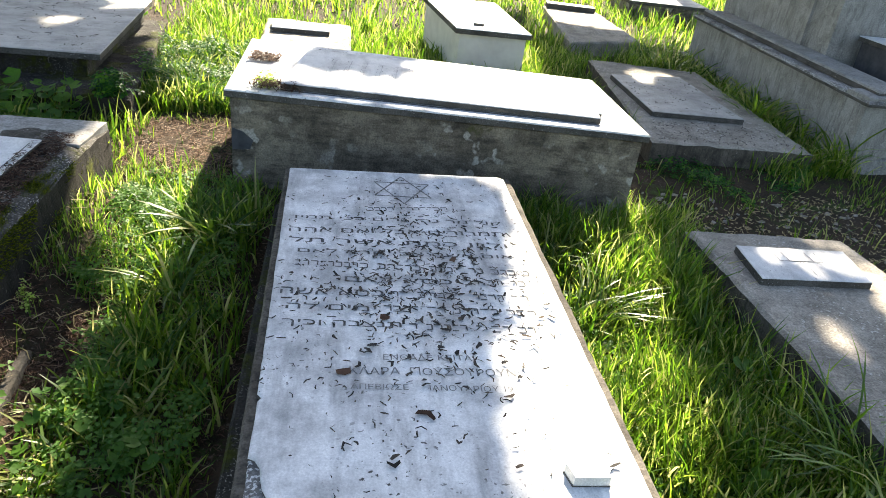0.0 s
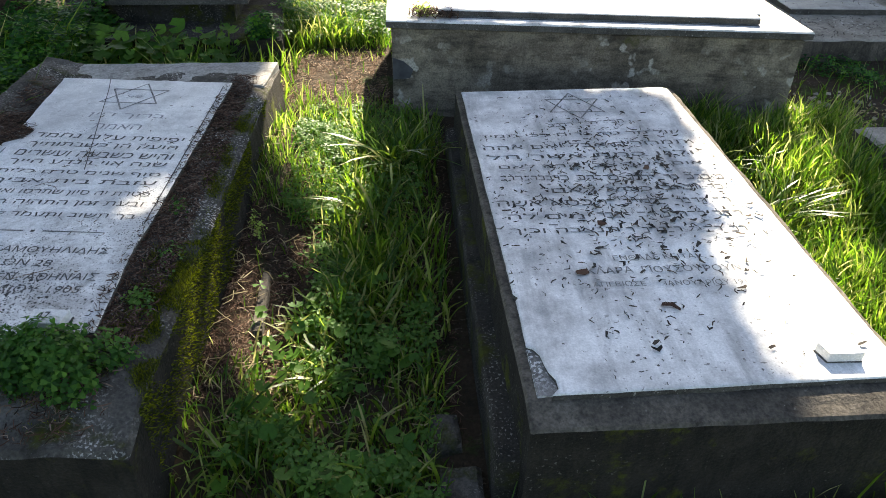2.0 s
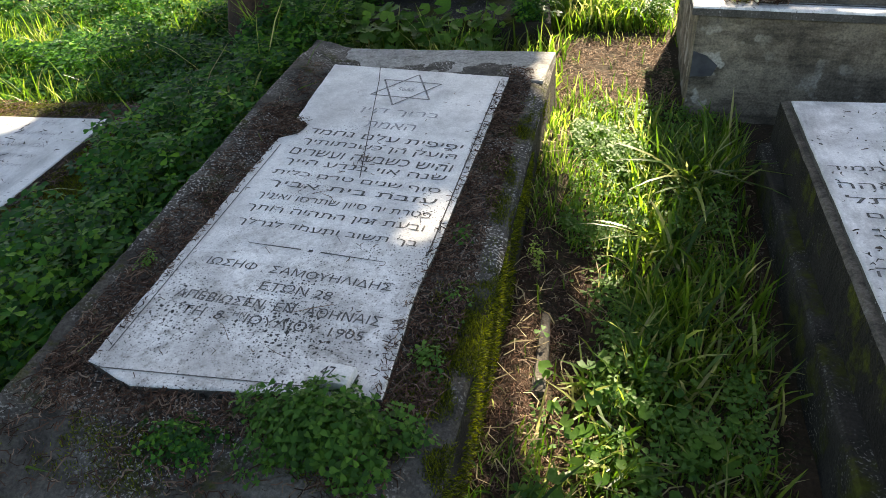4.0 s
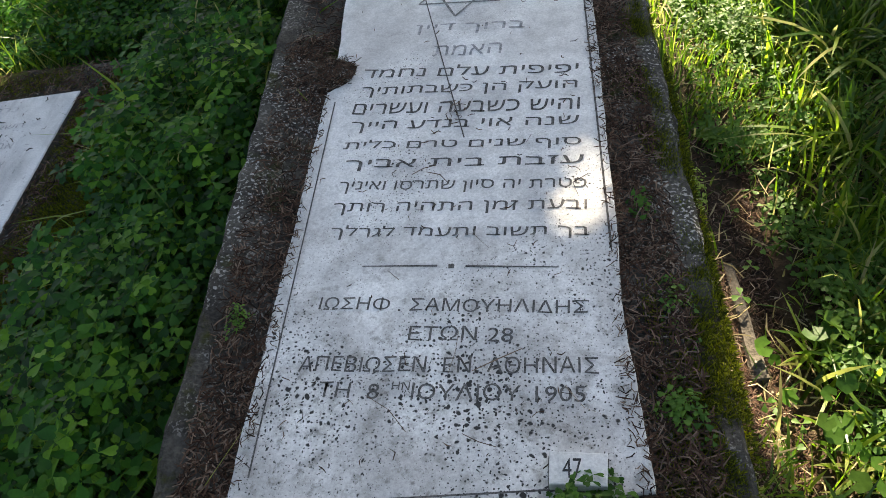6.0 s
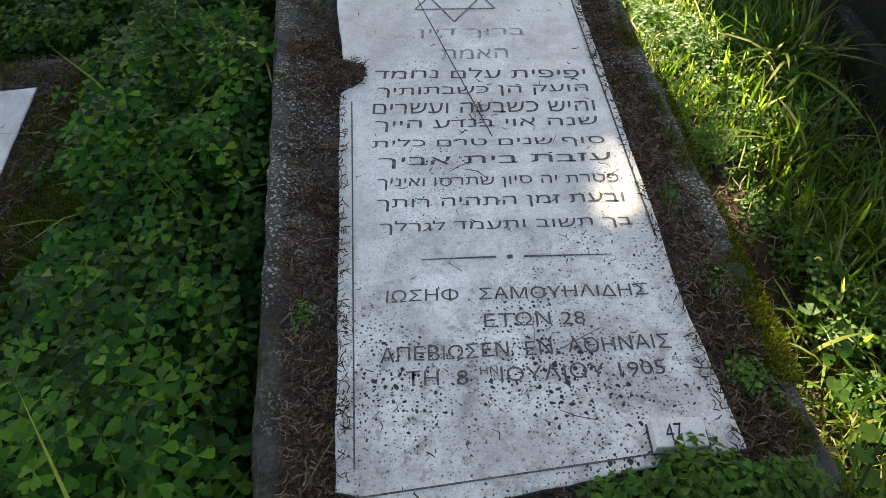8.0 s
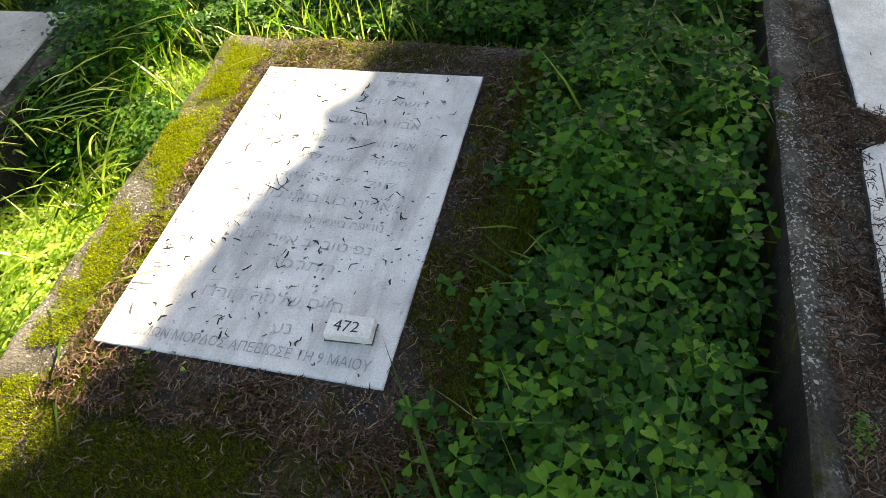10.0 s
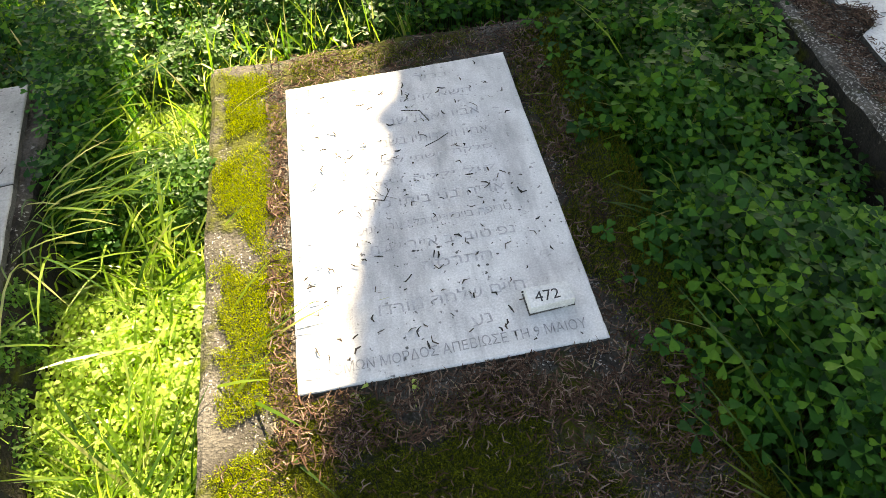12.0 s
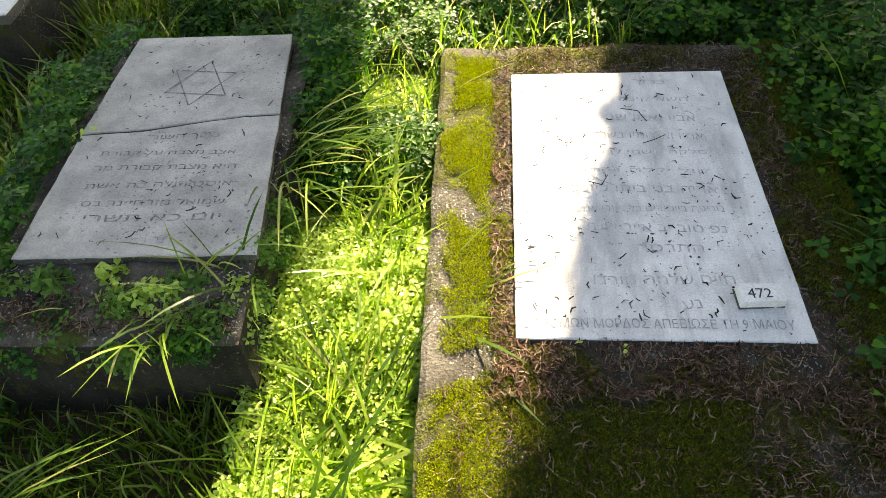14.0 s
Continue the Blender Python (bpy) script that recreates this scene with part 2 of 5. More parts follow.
LITTER = leafy("dry_litter", [(0.016, 0.010, 0.007), (0.040, 0.021, 0.013), (0.075, 0.038, 0.024), (0.12, 0.070, 0.047), (0.24, 0.175, 0.13)], 0.05, 0.9)
DRY = leafy("pale_litter", [(0.10, 0.055, 0.035), (0.18, 0.11, 0.07), (0.28, 0.19, 0.13), (0.40, 0.32, 0.24)], 0.05, 0.9)
LITTER_DARK = leafy("dark_twig", [(0.02, 0.018, 0.016), (0.05, 0.045, 0.04), (0.10, 0.075, 0.055)], 0.05, 0.9)
STRAW = leafy("dry_straw", [(0.30, 0.24, 0.12), (0.42, 0.36, 0.22)], 0.3, 0.7)
CANOPY = leafy("canopy_leaf", [(0.03, 0.07, 0.015), (0.05, 0.10, 0.02)], 0.15)


# ---- building helpers ----
rng = np.random.default_rng(11)


def ease(v, a, b):
    k = np.clip((v - a) / (b - a), 0, 1)
    return k * k * (3 - 2 * k)


def gz(x, y):
    """Height of the ground."""
    return 0.03 + 0.10 * ease(y, 0.0, 1.9) + 0.08 * np.exp(-(((x - 4.38) / 0.32) ** 2)) * (1 - ease(y, 1.0, 1.5)) * ease(y, -0.7, -0.2) + 0.10 * np.exp(-(((x - 2.31) / 0.07) ** 2)) * ease(y, -0.62, -0.35) * (1 - ease(y, 1.1, 1.4)) + 0.012 * np.sin(3.1 * x + 1.3 * y) * np.cos(2.3 * y - x)


def part(name, bm, material, parent=None, label="", smooth=False, sides=None):
    me = bpy.data.meshes.new(name)
    bm.to_mesh(me)
    bm.free()
    me.materials.append(material)
    me.materials.append(sides or SHADED_EDGE)
    if smooth:
        me.polygons.foreach_set("use_smooth", [True] * len(me.polygons))
    ob = new(name, me)
    ob.parent = parent
    return tagged(ob, label)


def raw(name, verts, tris, material, parent=None, smooth=False):
    """A mesh object from arrays of vertices and triangles."""
    me = bpy.data.meshes.new(name)
    verts, tris = np.asarray(verts, np.float32), np.asarray(tris, np.int32)
    me.vertices.add(len(verts))
    me.vertices.foreach_set("co", verts.ravel())
    me.loops.add(tris.size)
    me.loops.foreach_set("vertex_index", tris.ravel())
    me.polygons.add(len(tris))
    me.polygons.foreach_set("loop_start", np.arange(0, tris.size, 3, dtype=np.int32))
    me.update(calc_edges=True)
    me.validate()
    me.materials.append(material)
    if smooth:
        me.polygons.foreach_set("use_smooth", [True] * len(me.polygons))
    ob = new(name, me)
    ob.parent = parent
    return ob


def thing(name, label, category, group="", kind="", at=(0, 0, 0)):
    ob = new(name)
    ob.empty_display_size = 0.1
    ob.location = at
    return tagged(ob, label, category, group, kind)


def outline(poly, step, rough, seed):
    """Points along a polygon, pushed about a little, as worn edges are."""
    pts = []
    for i, a in enumerate(poly):
        b = poly[(i + 1) % len(poly)]
        a, b = Vector(a), Vector(b)
        k = max(1, int((b - a).length / step))
        out = Vector(((b - a).y, -(b - a).x)).normalized()
        for j in range(k):
            p = a.lerp(b, j / k)
            w = noise.noise((p.x * 9 + seed, p.y * 9, seed)) * 0.6 + noise.noise((p.x * 34, p.y * 34 + seed, seed)) * 0.4
            pts.append(p + out * w * rough)
    return pts


def plate(poly, z0, z1, bevel=0.004, rough=0.003, step=0.03, seed=0.0, dark_sides=True):
    """A slab with a worn outline and softened upper edge. Poly runs counter-clockwise."""
    bm = bmesh.new()
    o = outline(poly, step, rough, seed)
    n = len(o)
    c = sum(o, Vector((0, 0))) / n
    rings = []
    for z, inset in ((z0, 0.0), (z1 - bevel, 0.0), (z1 - bevel * 0.3, bevel * 0.35), (z1, bevel)):
        ring = []
        for i, p in enumerate(o):
            t = (o[(i + 1) % n] - o[i - 1]).normalized()
            q = p + Vector((-t.y, t.x)) * inset
            ring.append(bm.verts.new((q.x, q.y, z)))
        rings.append(ring)
    for k, (lo, hi) in enumerate(zip(rings, rings[1:])):
        for i in range(n):
            f = bm.faces.new((lo[i], lo[(i + 1) % n], hi[(i + 1) % n], hi[i]))
            # the upright side gets the edge colour that holds its shade
            f.material_index = 1 if k == 0 and dark_sides else 0
    bm.faces.new(rings[-1])
    bm.faces.new(list(reversed(rings[0])))
    return bm


def block(quad, top, z0, nx=30, ny=40, bump=0.004, edge=0.012, flare=0.0, seed=0.0, side=0):
    """A cast block over a quad (front-left, front-right, back-right, back-left); top is a height or a function of x, y."""
    fl, fr, br, bl = (Vector(p) for p in quad)
    tf = top if callable(top) else (lambda x, y: top)
    bm = bmesh.new()
    grid = []
    mid = (fl + fr + br + bl) / 4
    for j in range(ny + 1):
        row = []
        for i in range(nx + 1):
            u, v = i / nx, j / ny
            p = fl.lerp(fr, u).lerp(bl.lerp(br, u), v)
            rim = i in (0, nx) or j in (0, ny)
            w = noise.noise((p.x * 7, p.y * 7, seed)) + 0.5 * noise.noise((p.x * 25, p.y * 25, seed + 3))
            z = tf(p.x, p.y) + w * bump
            if rim:
                e = edge * (1 + 0.9 * noise.noise((p.x * 12, p.y * 12, seed + 9)))
                z -= e * 0.8
                p = p + (p - mid).normalized() * (w * bump * 0.8)
            row.append(bm.verts.new((p.x, p.y, z)))
        grid.append(row)
    # the ring next to the rim is pulled out to it, so that the edge is a narrow chamfer
    for j in range(1, ny):
        for i in range(1, nx):
            a = grid[j][i]
            if i in (1, nx - 1):
                r = grid[j][0 if i == 1 else nx]
                d = r.co.xy - a.co.xy
                a.co.xy += d * max(0, 1 - edge / max(d.length, 1e-6))
            if j in (1, ny - 1):
                r = grid[0 if j == 1 else ny][i]
                d = r.co.xy - a.co.xy
                a.co.xy += d * max(0, 1 - edge / max(d.length, 1e-6))
    for j in range(ny):
        for i in range(nx):
            bm.faces.new((grid[j][i], grid[j][i + 1], grid[j + 1][i + 1], grid[j + 1][i]))
    rim = grid[0][:-1] + [r[-1] for r in grid[:-1]] + list(reversed(grid[-1]))[:-1] + [r[0] for r in reversed(grid)][:-1]
    prev = rim
    for k in (0.5, 1.0):
        ring = []
        for v in rim:
            z = v.co.z + (z0 - v.co.z) * k
            w = noise.noise((v.co.x * 8, v.co.y * 8, z * 8 + seed)) * bump * (1 if k < 1 else 0)
            d = (v.co.xy - mid).normalized() * (w + flare * k)
            ring.append(bm.verts.new((v.co.x + d.x, v.co.y + d.y, z)))
        for i in range(len(rim)):
            bm.faces.new((ring[i], ring[(i + 1) % len(rim)], prev[(i + 1) % len(rim)], prev[i])).material_index = side
        prev = ring
    return bm


def stroke(bm, a, b, w, z, taper=1.0):
    a, b = Vector(a), Vector(b)
    t = (b - a).normalized()
    s = Vector((-t.y, t.x)) * w / 2
    vs = [bm.verts.new((p.x, p.y, z)) for p in (a - s, b - s * taper, b + s * taper, a + s)]
    bm.faces.new(vs)


def star(parent, c, r, z, w, material, turn=0.0, squash=1.0):
    """A six-pointed star of cut lines."""
    bm = bmesh.new()
    for k in (0, 1):
        tri = [Vector((c[0] + r * math.sin(radians(120 * i + 180 * k + turn)), c[1] + squash * r * math.cos(radians(120 * i + 180 * k + turn)))) for i in range(3)]
        for i in range(3):
            stroke(bm, tri[i], tri[(i + 1) % 3], w, z + 0.0004 * k + 0.00008 * i)
    return tagged(part("engraved_star", bm, material, parent), kind="stuff")


def glyphs(body, thin=0.0):
    """A line of writing as vertices and triangles, each contour filled by itself with its holes."""
    cu = bpy.data.curves.new("writing", "FONT")
    cu.body, cu.fill_mode, cu.resolution_u, cu.offset = body, "NONE", 3, -thin
    ob = bpy.data.objects.new("writing", cu)
    scene.collection.objects.link(ob)
    bpy.context.view_layer.update()
    me = bpy.data.meshes.new_from_object(ob.evaluated_get(bpy.context.evaluated_depsgraph_get()))
    nxt = {}
    for e in me.edges:
        a, b = e.vertices
        nxt.setdefault(a, []).append(b)
        nxt.setdefault(b, []).append(a)
    co, seen, loops = [v.co.copy() for v in me.vertices], set(), []
    for first in nxt:
        if first in seen:
            continue
        loop, at = [], first
        while at is not None:
            seen.add(at)
            loop.append(co[at])
            at = next((k for k in nxt[at] if k not in seen), None)
        if len(loop) > 2:
            loops.append(loop)
    bpy.data.objects.remove(ob)
    bpy.data.curves.remove(cu)
    bpy.data.meshes.remove(me)
    box = [(min(p.x for p in q), max(p.x for p in q), min(p.y for p in q), max(p.y for p in q)) for q in loops]
    holes = {i: [k for k, b in enumerate(box) if k != i and b[0] > a[0] and b[1] < a[1] and b[2] > a[2] and b[3] < a[3]] for i, a in enumerate(box)}
    inner = {k for i, v in holes.items() for k in v if turning(loops[k]) != turning(loops[i])}
    verts, tris = [], []
    for i, loop in enumerate(loops):
        if i in inner:
            continue
        rings = [loop] + [loops[k] for k in holes[i] if k in inner]
        flat = [p for r in rings for p in r]
        for t in tessellate_polygon(rings):
            tris.append([len(verts) + k for k in t])
        verts += flat
    return np.array([tuple(p) for p in verts]), tris


def turning(loop):
    return sum(a.x * b.y - b.x * a.y for a, b in zip(loop, loop[1:] + loop[:1])) > 0


def writing(parent, body, x0, y0, x1, y1, h, z, material, name="inscription", thin=0.0):
    """One cut line of writing whose middle runs from (x0, y0) to (x1, y1). Hebrew is given as read and set from right to left."""
    if any("\u0590" <= ch <= "\u05ff" for ch in body):
        body = body[::-1]
    co, tris = glyphs(body, thin)
    lo, hi = co.min(0), co.max(0)
    a, b = np.array((x0, y0)), np.array((x1, y1))
    along = b - a
    length = np.linalg.norm(along)
    along = along / length
    up = np.array((-along[1], along[0]))
    u = (co[:, 0] - lo[0]) / (hi[0] - lo[0]) * length
    # a little unevenness of hand-cut letters
    v = ((co[:, 1] - lo[1]) / (hi[1] - lo[1]) - 0.5) * h * (1 + 0.05 * np.sin(u * 90)) + 0.03 * h * np.sin(u * 47 + y0 * 90)
    xy = a + u[:, None] * along + v[:, None] * up
    return tagged(raw(name, np.column_stack([xy, np.full(len(u), z)]), tris, material, parent), kind="stuff")


def bars(parent, x0, y0, x1, y1, h, z, material, seed):
    """A cut line that cannot be read: plain bars of letter size."""
    r = random.Random(seed)
    bm = bmesh.new()
    a, b = Vector((x0, y0)), Vector((x1, y1))
    t = (b - a).normalized()
    up = Vector((-t.y, t.x))
    d = 0.0
    while d < (b - a).length - h * 0.5:
        w = h * r.uniform(0.45, 0.7)
        p = a + t * d
        stroke(bm, p + up * h * 0.35, p + t * w + up * h * 0.35, h * 0.16, z)
        if r.random() < 0.8:
            stroke(bm, p + t * w + up * h * 0.3, p + t * w - up * h * 0.35, h * 0.12, z + 0.0002)
        if r.random() < 0.4:
            stroke(bm, p + up * h * -0.38, p + t * w - up * h * 0.38, h * 0.14, z + 0.0001)
        d += w * 1.35 + (h * 0.6 if r.random() < 0.18 else 0)
    return tagged(part("inscription", bm, material, parent), kind="stuff")


# ---- growing things ----
def blades(name, roots, h, az, lean, width, material, label, category="grass", segs=4):
    """Many curved blades in one mesh of ribbons; arrays, one entry a blade."""
    n = len(roots)
    t = np.linspace(0, 1, segs + 1)
    d = np.column_stack([np.cos(az), np.sin(az)])
    s = np.column_stack([-d[:, 1], d[:, 0]])
    tw = rng.uniform(-0.9, 0.9, n)
    side = np.column_stack([s * np.cos(tw)[:, None] + d * np.sin(tw)[:, None], np.zeros(n)])
    verts = np.zeros((n, 2 * segs + 1, 3))
    for i, k in enumerate(t):
        bend = lean * k ** 1.8
        off = h * bend
        up = h * (k - 0.32 * lean * k ** 2.6)
        c = np.column_stack([roots[:, :2] + d * off[:, None], roots[:, 2] + up])
        w = width * (1 - 0.25 * k) * (1 if k < 0.9 else 0.6) / 2
        if i < segs:
            verts[:, 2 * i] = c - side * w[:, None]
            verts[:, 2 * i + 1] = c + side * w[:, None]
        else:
            verts[:, 2 * i] = c
    pat = []
    for i in range(segs - 1):
        pat += [(2 * i, 2 * i + 1, 2 * i + 3), (2 * i, 2 * i + 3, 2 * i + 2)]
    pat.append((2 * segs - 2, 2 * segs - 1, 2 * segs))
    tris = (np.arange(n)[:, None, None] * (2 * segs + 1) + np.array(pat)[None]).reshape(-1, 3)
    ob = raw(name, verts.reshape(-1, 3), tris, material, smooth=True)
    return tagged(ob, label, category, kind="stuff")


def leaflets(name, centre, normal, az, size, material, label, category, lobes=3, notch=True, stems=None, cup=0.12):
    """Leaves of heart-shaped leaflets round a stalk's end, in one mesh."""
    n = len(centre)
    nz = normal / np.linalg.norm(normal, axis=1)[:, None]
    ref = np.column_stack([np.cos(az), np.sin(az), np.zeros(n)])
    ex = ref - nz * (ref * nz).sum(1)[:, None]
    ex /= np.linalg.norm(ex, axis=1)[:, None]
    ey = np.cross(nz, ex)
    half = [(0.30, 0.10, 0.01), (0.48, 0.21, 0.025), (0.68, 0.30, 0.035), (0.86, 0.31, 0.035), (0.98, 0.23, 0.03), (1.0, 0.11, 0.01)]
    shape = [(0, 0, 0)] + [(a, -b, up) for a, b, up in half] + [(0.89 if notch else 1.08, 0.0, -0.02)] + [(a, b, up) for a, b, up in reversed(half)] + [(0.55, 0.0, -0.01)]
    pat = [(i, i + 1, 14) for i in range(13)] + [(13, 0, 14)]
    m = len(shape) - 1
    V = np.zeros((n, 1 + m * lobes, 3))
    V[:, 0] = centre
    idx = []
    for k in range(lobes):
        th = 2 * math.pi * k / lobes if lobes > 1 else 0
        c, s = math.cos(th), math.sin(th)
        for i, (a, b, up) in enumerate(shape[1:], 1):
            u, v = a * c - b * s, a * s + b * c
            V[:, i + m * k] = centre + size[:, None] * (ex * u + ey * v + nz * (up - cup * a * a))
        idx += [[0 if q == 0 else q + m * k for q in tri] for tri in pat]
    T = (np.arange(n)[:, None, None] * (1 + m * lobes) + np.array(idx)[None]).reshape(-1, 3)
    V = V.reshape(-1, 3)
    if stems is not None:
        q = np.zeros((n, 3, 3))
        q[:, 0] = stems
        q[:, 1] = stems + np.column_stack([np.full(n, 0.003), np.zeros(n), np.zeros(n)])
        q[:, 2] = centre
        T = np.concatenate([T, (len(V) + np.arange(n * 3)).reshape(-1, 3)])
        V = np.concatenate([V, q.reshape(-1, 3)])
    return tagged(raw(name, V, T, material, smooth=True), label, category, kind="stuff")


def twigs(name, pos, length, az, material, label, width=0.0022, lift=0.004, category="litter"):
    """Short curved dry twigs and needles that lie about."""
    n = len(pos)
    d = np.column_stack([np.cos(az), np.sin(az)])
    s = np.column_stack([-d[:, 1], d[:, 0]])
    bend = rng.normal(0, 0.9, n)
    V = np.zeros((n, 6, 3))
    for i, k in enumerate((-0.5, 0.0, 0.5)):
        c = pos[:, :2] + d * (k * length)[:, None] + s * (bend * length * (0.25 - k * k))[:, None]
        z = pos[:, 2] + 0.0012 + lift * rng.random(n)
        w = width * (1.0 - 0.7 * abs(k)) * rng.uniform(0.6, 1.4, n)
        V[:, 2 * i] = np.column_stack([c - s * w[:, None], z])
        V[:, 2 * i + 1] = np.column_stack([c + s * w[:, None], z + 0.001])
    pat = np.array([(0, 1, 3), (0, 3, 2), (2, 3, 5), (2, 5, 4)])
    T = (np.arange(n)[:, None, None] * 6 + pat[None]).reshape(-1, 3)
    return tagged(raw(name, V.reshape(-1, 3), T, material), label, category, kind="stuff")


def scatter(n, x0, x1, y0, y1):
    return rng.uniform(x0, x1, n), rng.uniform(y0, y1, n)


def inside(x, y, quad):
    """Which points lie in a convex counter-clockwise quad."""
    ok = np.ones(len(x), bool)
    for i, a in enumerate(quad):
        b = quad[(i + 1) % len(quad)]
        ok &= (b[0] - a[0]) * (y - a[1]) - (b[1] - a[1]) * (x - a[0]) > 0
    return ok


# ---- ground ----
def ground_axis(lo, hi, step):
    core = np.arange(lo, hi + step / 2, step)
    far = np.array([0.3, 0.8, 1.8, 4, 9, 20, 45, 100, 220, 500, 1100])
    return np.concatenate([lo - far[::-1], core, hi + far])


gx_, gy_ = ground_axis(-3.5, 11, 0.07), ground_axis(-3, 10, 0.07)
X, Y = np.meshgrid(gx_, gy_)
Z = gz(np.clip(X, -40, 40), np.clip(Y, -40, 40)) + 0.006 * np.sin(17 * X + 5 * np.sin(7 * Y)) * np.sin(19 * Y)
nx_, ny_ = len(gx_), len(gy_)
idx = np.arange(nx_ * ny_).reshape(ny_, nx_)
a, b, c, d = idx[:-1, :-1].ravel(), idx[:-1, 1:].ravel(), idx[1:, 1:].ravel(), idx[1:, :-1].ravel()
tagged(raw("ground", np.column_stack([X.ravel(), Y.ravel(), Z.ravel()]), np.concatenate([np.column_stack([a, b, c]), np.column_stack([a, c, d])]), SOIL, smooth=True),
       "brown soil with roots, dry needles and grass on it", "ground", kind="structure")

# ---- graves: footprints, front-left, front-right, back-right, back-left ----
FOOT = {
    "speckled": [(1.37, -0.60), (2.275, -0.60), (2.29, 1.49), (1.31, 1.48)],
    "twig": [(2.95, -0.60), (3.93, -0.60), (3.925, 1.13), (3.0, 1.12)],
    "sunny": [(-0.2, -0.62), (0.80, -0.62), (0.82, 1.16), (-0.22, 1.12)],
    "cracked": [(-1.20, -0.10), (-0.585, -0.075), (-0.60, 1.02), (-1.18, 1.01)],
    "raised": [(2.785, 1.47), (4.505, 1.27), (4.505, 2.07), (2.785, 2.33)],
    "beside": [(4.913, 2.025), (5.865, 2.01), (5.93, 3.72), (5.10, 3.85)],
    "small": [(4.69, -0.35), (5.42, -0.35), (5.35, 0.965), (4.655, 0.99)],
    "back": [(1.05, 2.06), (2.215, 2.065), (2.00, 3.80), (1.0, 3.80)],
    "low": [(2.66, 3.35), (3.28, 3.35), (3.28, 4.42), (2.62, 4.45)],
    "white": [(3.995, 3.33), (4.45, 3.312), (4.40, 4.40), (3.87, 4.42)],
    "flat": [(5.112, 4.405), (5.845, 4.684), (5.86, 6.1), (5.30, 6.2)],
}

# grave with the speckled slab
g = thing("grave", "low cement grave with speckled white inscribed marble slab", "grave", "graves in rows")
def speckled_top(x, y):
    z = 0.356 + 0.042 * (1 - ease(x, 1.33, 1.50)) - 0.016 * ease(x, 2.14, 2.29)
    return float(z - 0.035 * (1 - ease(y, -0.59, -0.43)) - 0.012 * ease(y, 1.25, 1.45))
part("curb", block(FOOT["speckled"], speckled_top, 0.0, 90, 180, 0.008, 0.014, 0.010, 1.0, 1), CEMENT_ROUGH, g, "dark mossy cement curb", sides=SHADED_SIDE)
part("head_strip", block([(1.335, 1.275), (2.268, 1.205), (2.288, 1.478), (1.318, 1.468)], 0.353, 0.29, 60, 14, 0.003, 0.004, 0.0, 4.0), STONE_GREY, g, "smooth pale cement head strip")
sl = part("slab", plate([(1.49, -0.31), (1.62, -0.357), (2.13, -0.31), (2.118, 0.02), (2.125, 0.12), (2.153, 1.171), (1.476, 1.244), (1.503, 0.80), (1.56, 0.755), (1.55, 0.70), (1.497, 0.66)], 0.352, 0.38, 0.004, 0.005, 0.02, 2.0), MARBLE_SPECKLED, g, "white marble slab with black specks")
TZ = 0.3812
star(sl, (1.815, 1.04), 0.125, TZ, 0.006, CUT_MID, 7)
HEB = ["ברוך דיין", "האמת", "יפיפית עלם נחמד", "הועק הן כשבתותיך", "והיש כשבעה ועשרים", "שנה אוי בנדע הייך", "סוף שנים טרם כלית", "עזבת בית אביך", "פטרת יה סיון שתרסו ואיניך", "ובעת זמן התהיה רותך", "בך תשוב ותעמד לגרלך"]
ROWS_A = [(1.700, 0.876, 1.976, 0.842, 0.042), (1.751, 0.777, 1.919, 0.760, 0.042), (1.583, 0.721, 2.092, 0.656, 0.040), (1.586, 0.644, 2.085, 0.592, 0.038),
          (1.574, 0.586, 2.086, 0.530, 0.037), (1.576, 0.523, 2.080, 0.472, 0.037), (1.569, 0.463, 2.080, 0.411, 0.036), (1.580, 0.400, 2.081, 0.354, 0.034),
          (1.576, 0.336, 2.081, 0.289, 0.034), (1.572, 0.275, 2.078, 0.234, 0.034), (1.577, 0.212, 2.077, 0.172, 0.036)]
for i, (body, row) in enumerate(zip(HEB, ROWS_A)):
    writing(sl, body, *row, TZ, CUT if i > 1 else CUT_FAINT, thin=0.005)
for body, row in (("ΙΩΣΗΦ . ΣΑΜΟΥΗΛΙΔΗΣ", (1.583, 0.044, 2.061, 0.005, 0.029)), ("ΕΤΩΝ 28", (1.755, -0.029, 1.935, -0.042, 0.029)),
                  ("ΑΠΕΒΙΩΣΕΝ  ΕΝ  ΑΘΗΝΑΙΣ", (1.567, -0.081, 2.069, -0.107, 0.030)), ("ΤΗ  8    ΙΟΥΛΙΟΥ 1905", (1.609, -0.132, 2.045, -0.156, 0.029))):
    writing(sl, body, *row, TZ, CUT, thin=-0.006)
writing(sl, "ΗΝ", 1.735, -0.130, 1.765, -0.132, 0.015, TZ, CUT)
writing(sl, "5665", 1.785, 1.042, 1.845, 1.036, 0.026, TZ, CUT_FAINT)
bm = bmesh.new()
stroke(bm, (1.653, 0.123), (1.797, 0.113), 0.002, TZ, 2.4)
stroke(bm, (2.017, 0.093), (1.850, 0.108), 0.002, TZ, 2.4)
stroke(bm, (1.818, 0.110), (1.829, 0.110), 0.010, TZ)
part("engraved_rule", bm, CUT, sl)
bm = bmesh.new()
stroke(bm, (2.128, 1.13), (2.112, 0.13), 0.004, TZ)
stroke(bm, (1.525, 0.62), (1.520, -0.28), 0.003, TZ)
stroke(bm, (1.52, -0.325), (2.08, -0.30), 0.003, TZ)
part("border_line", bm, CUT, sl)
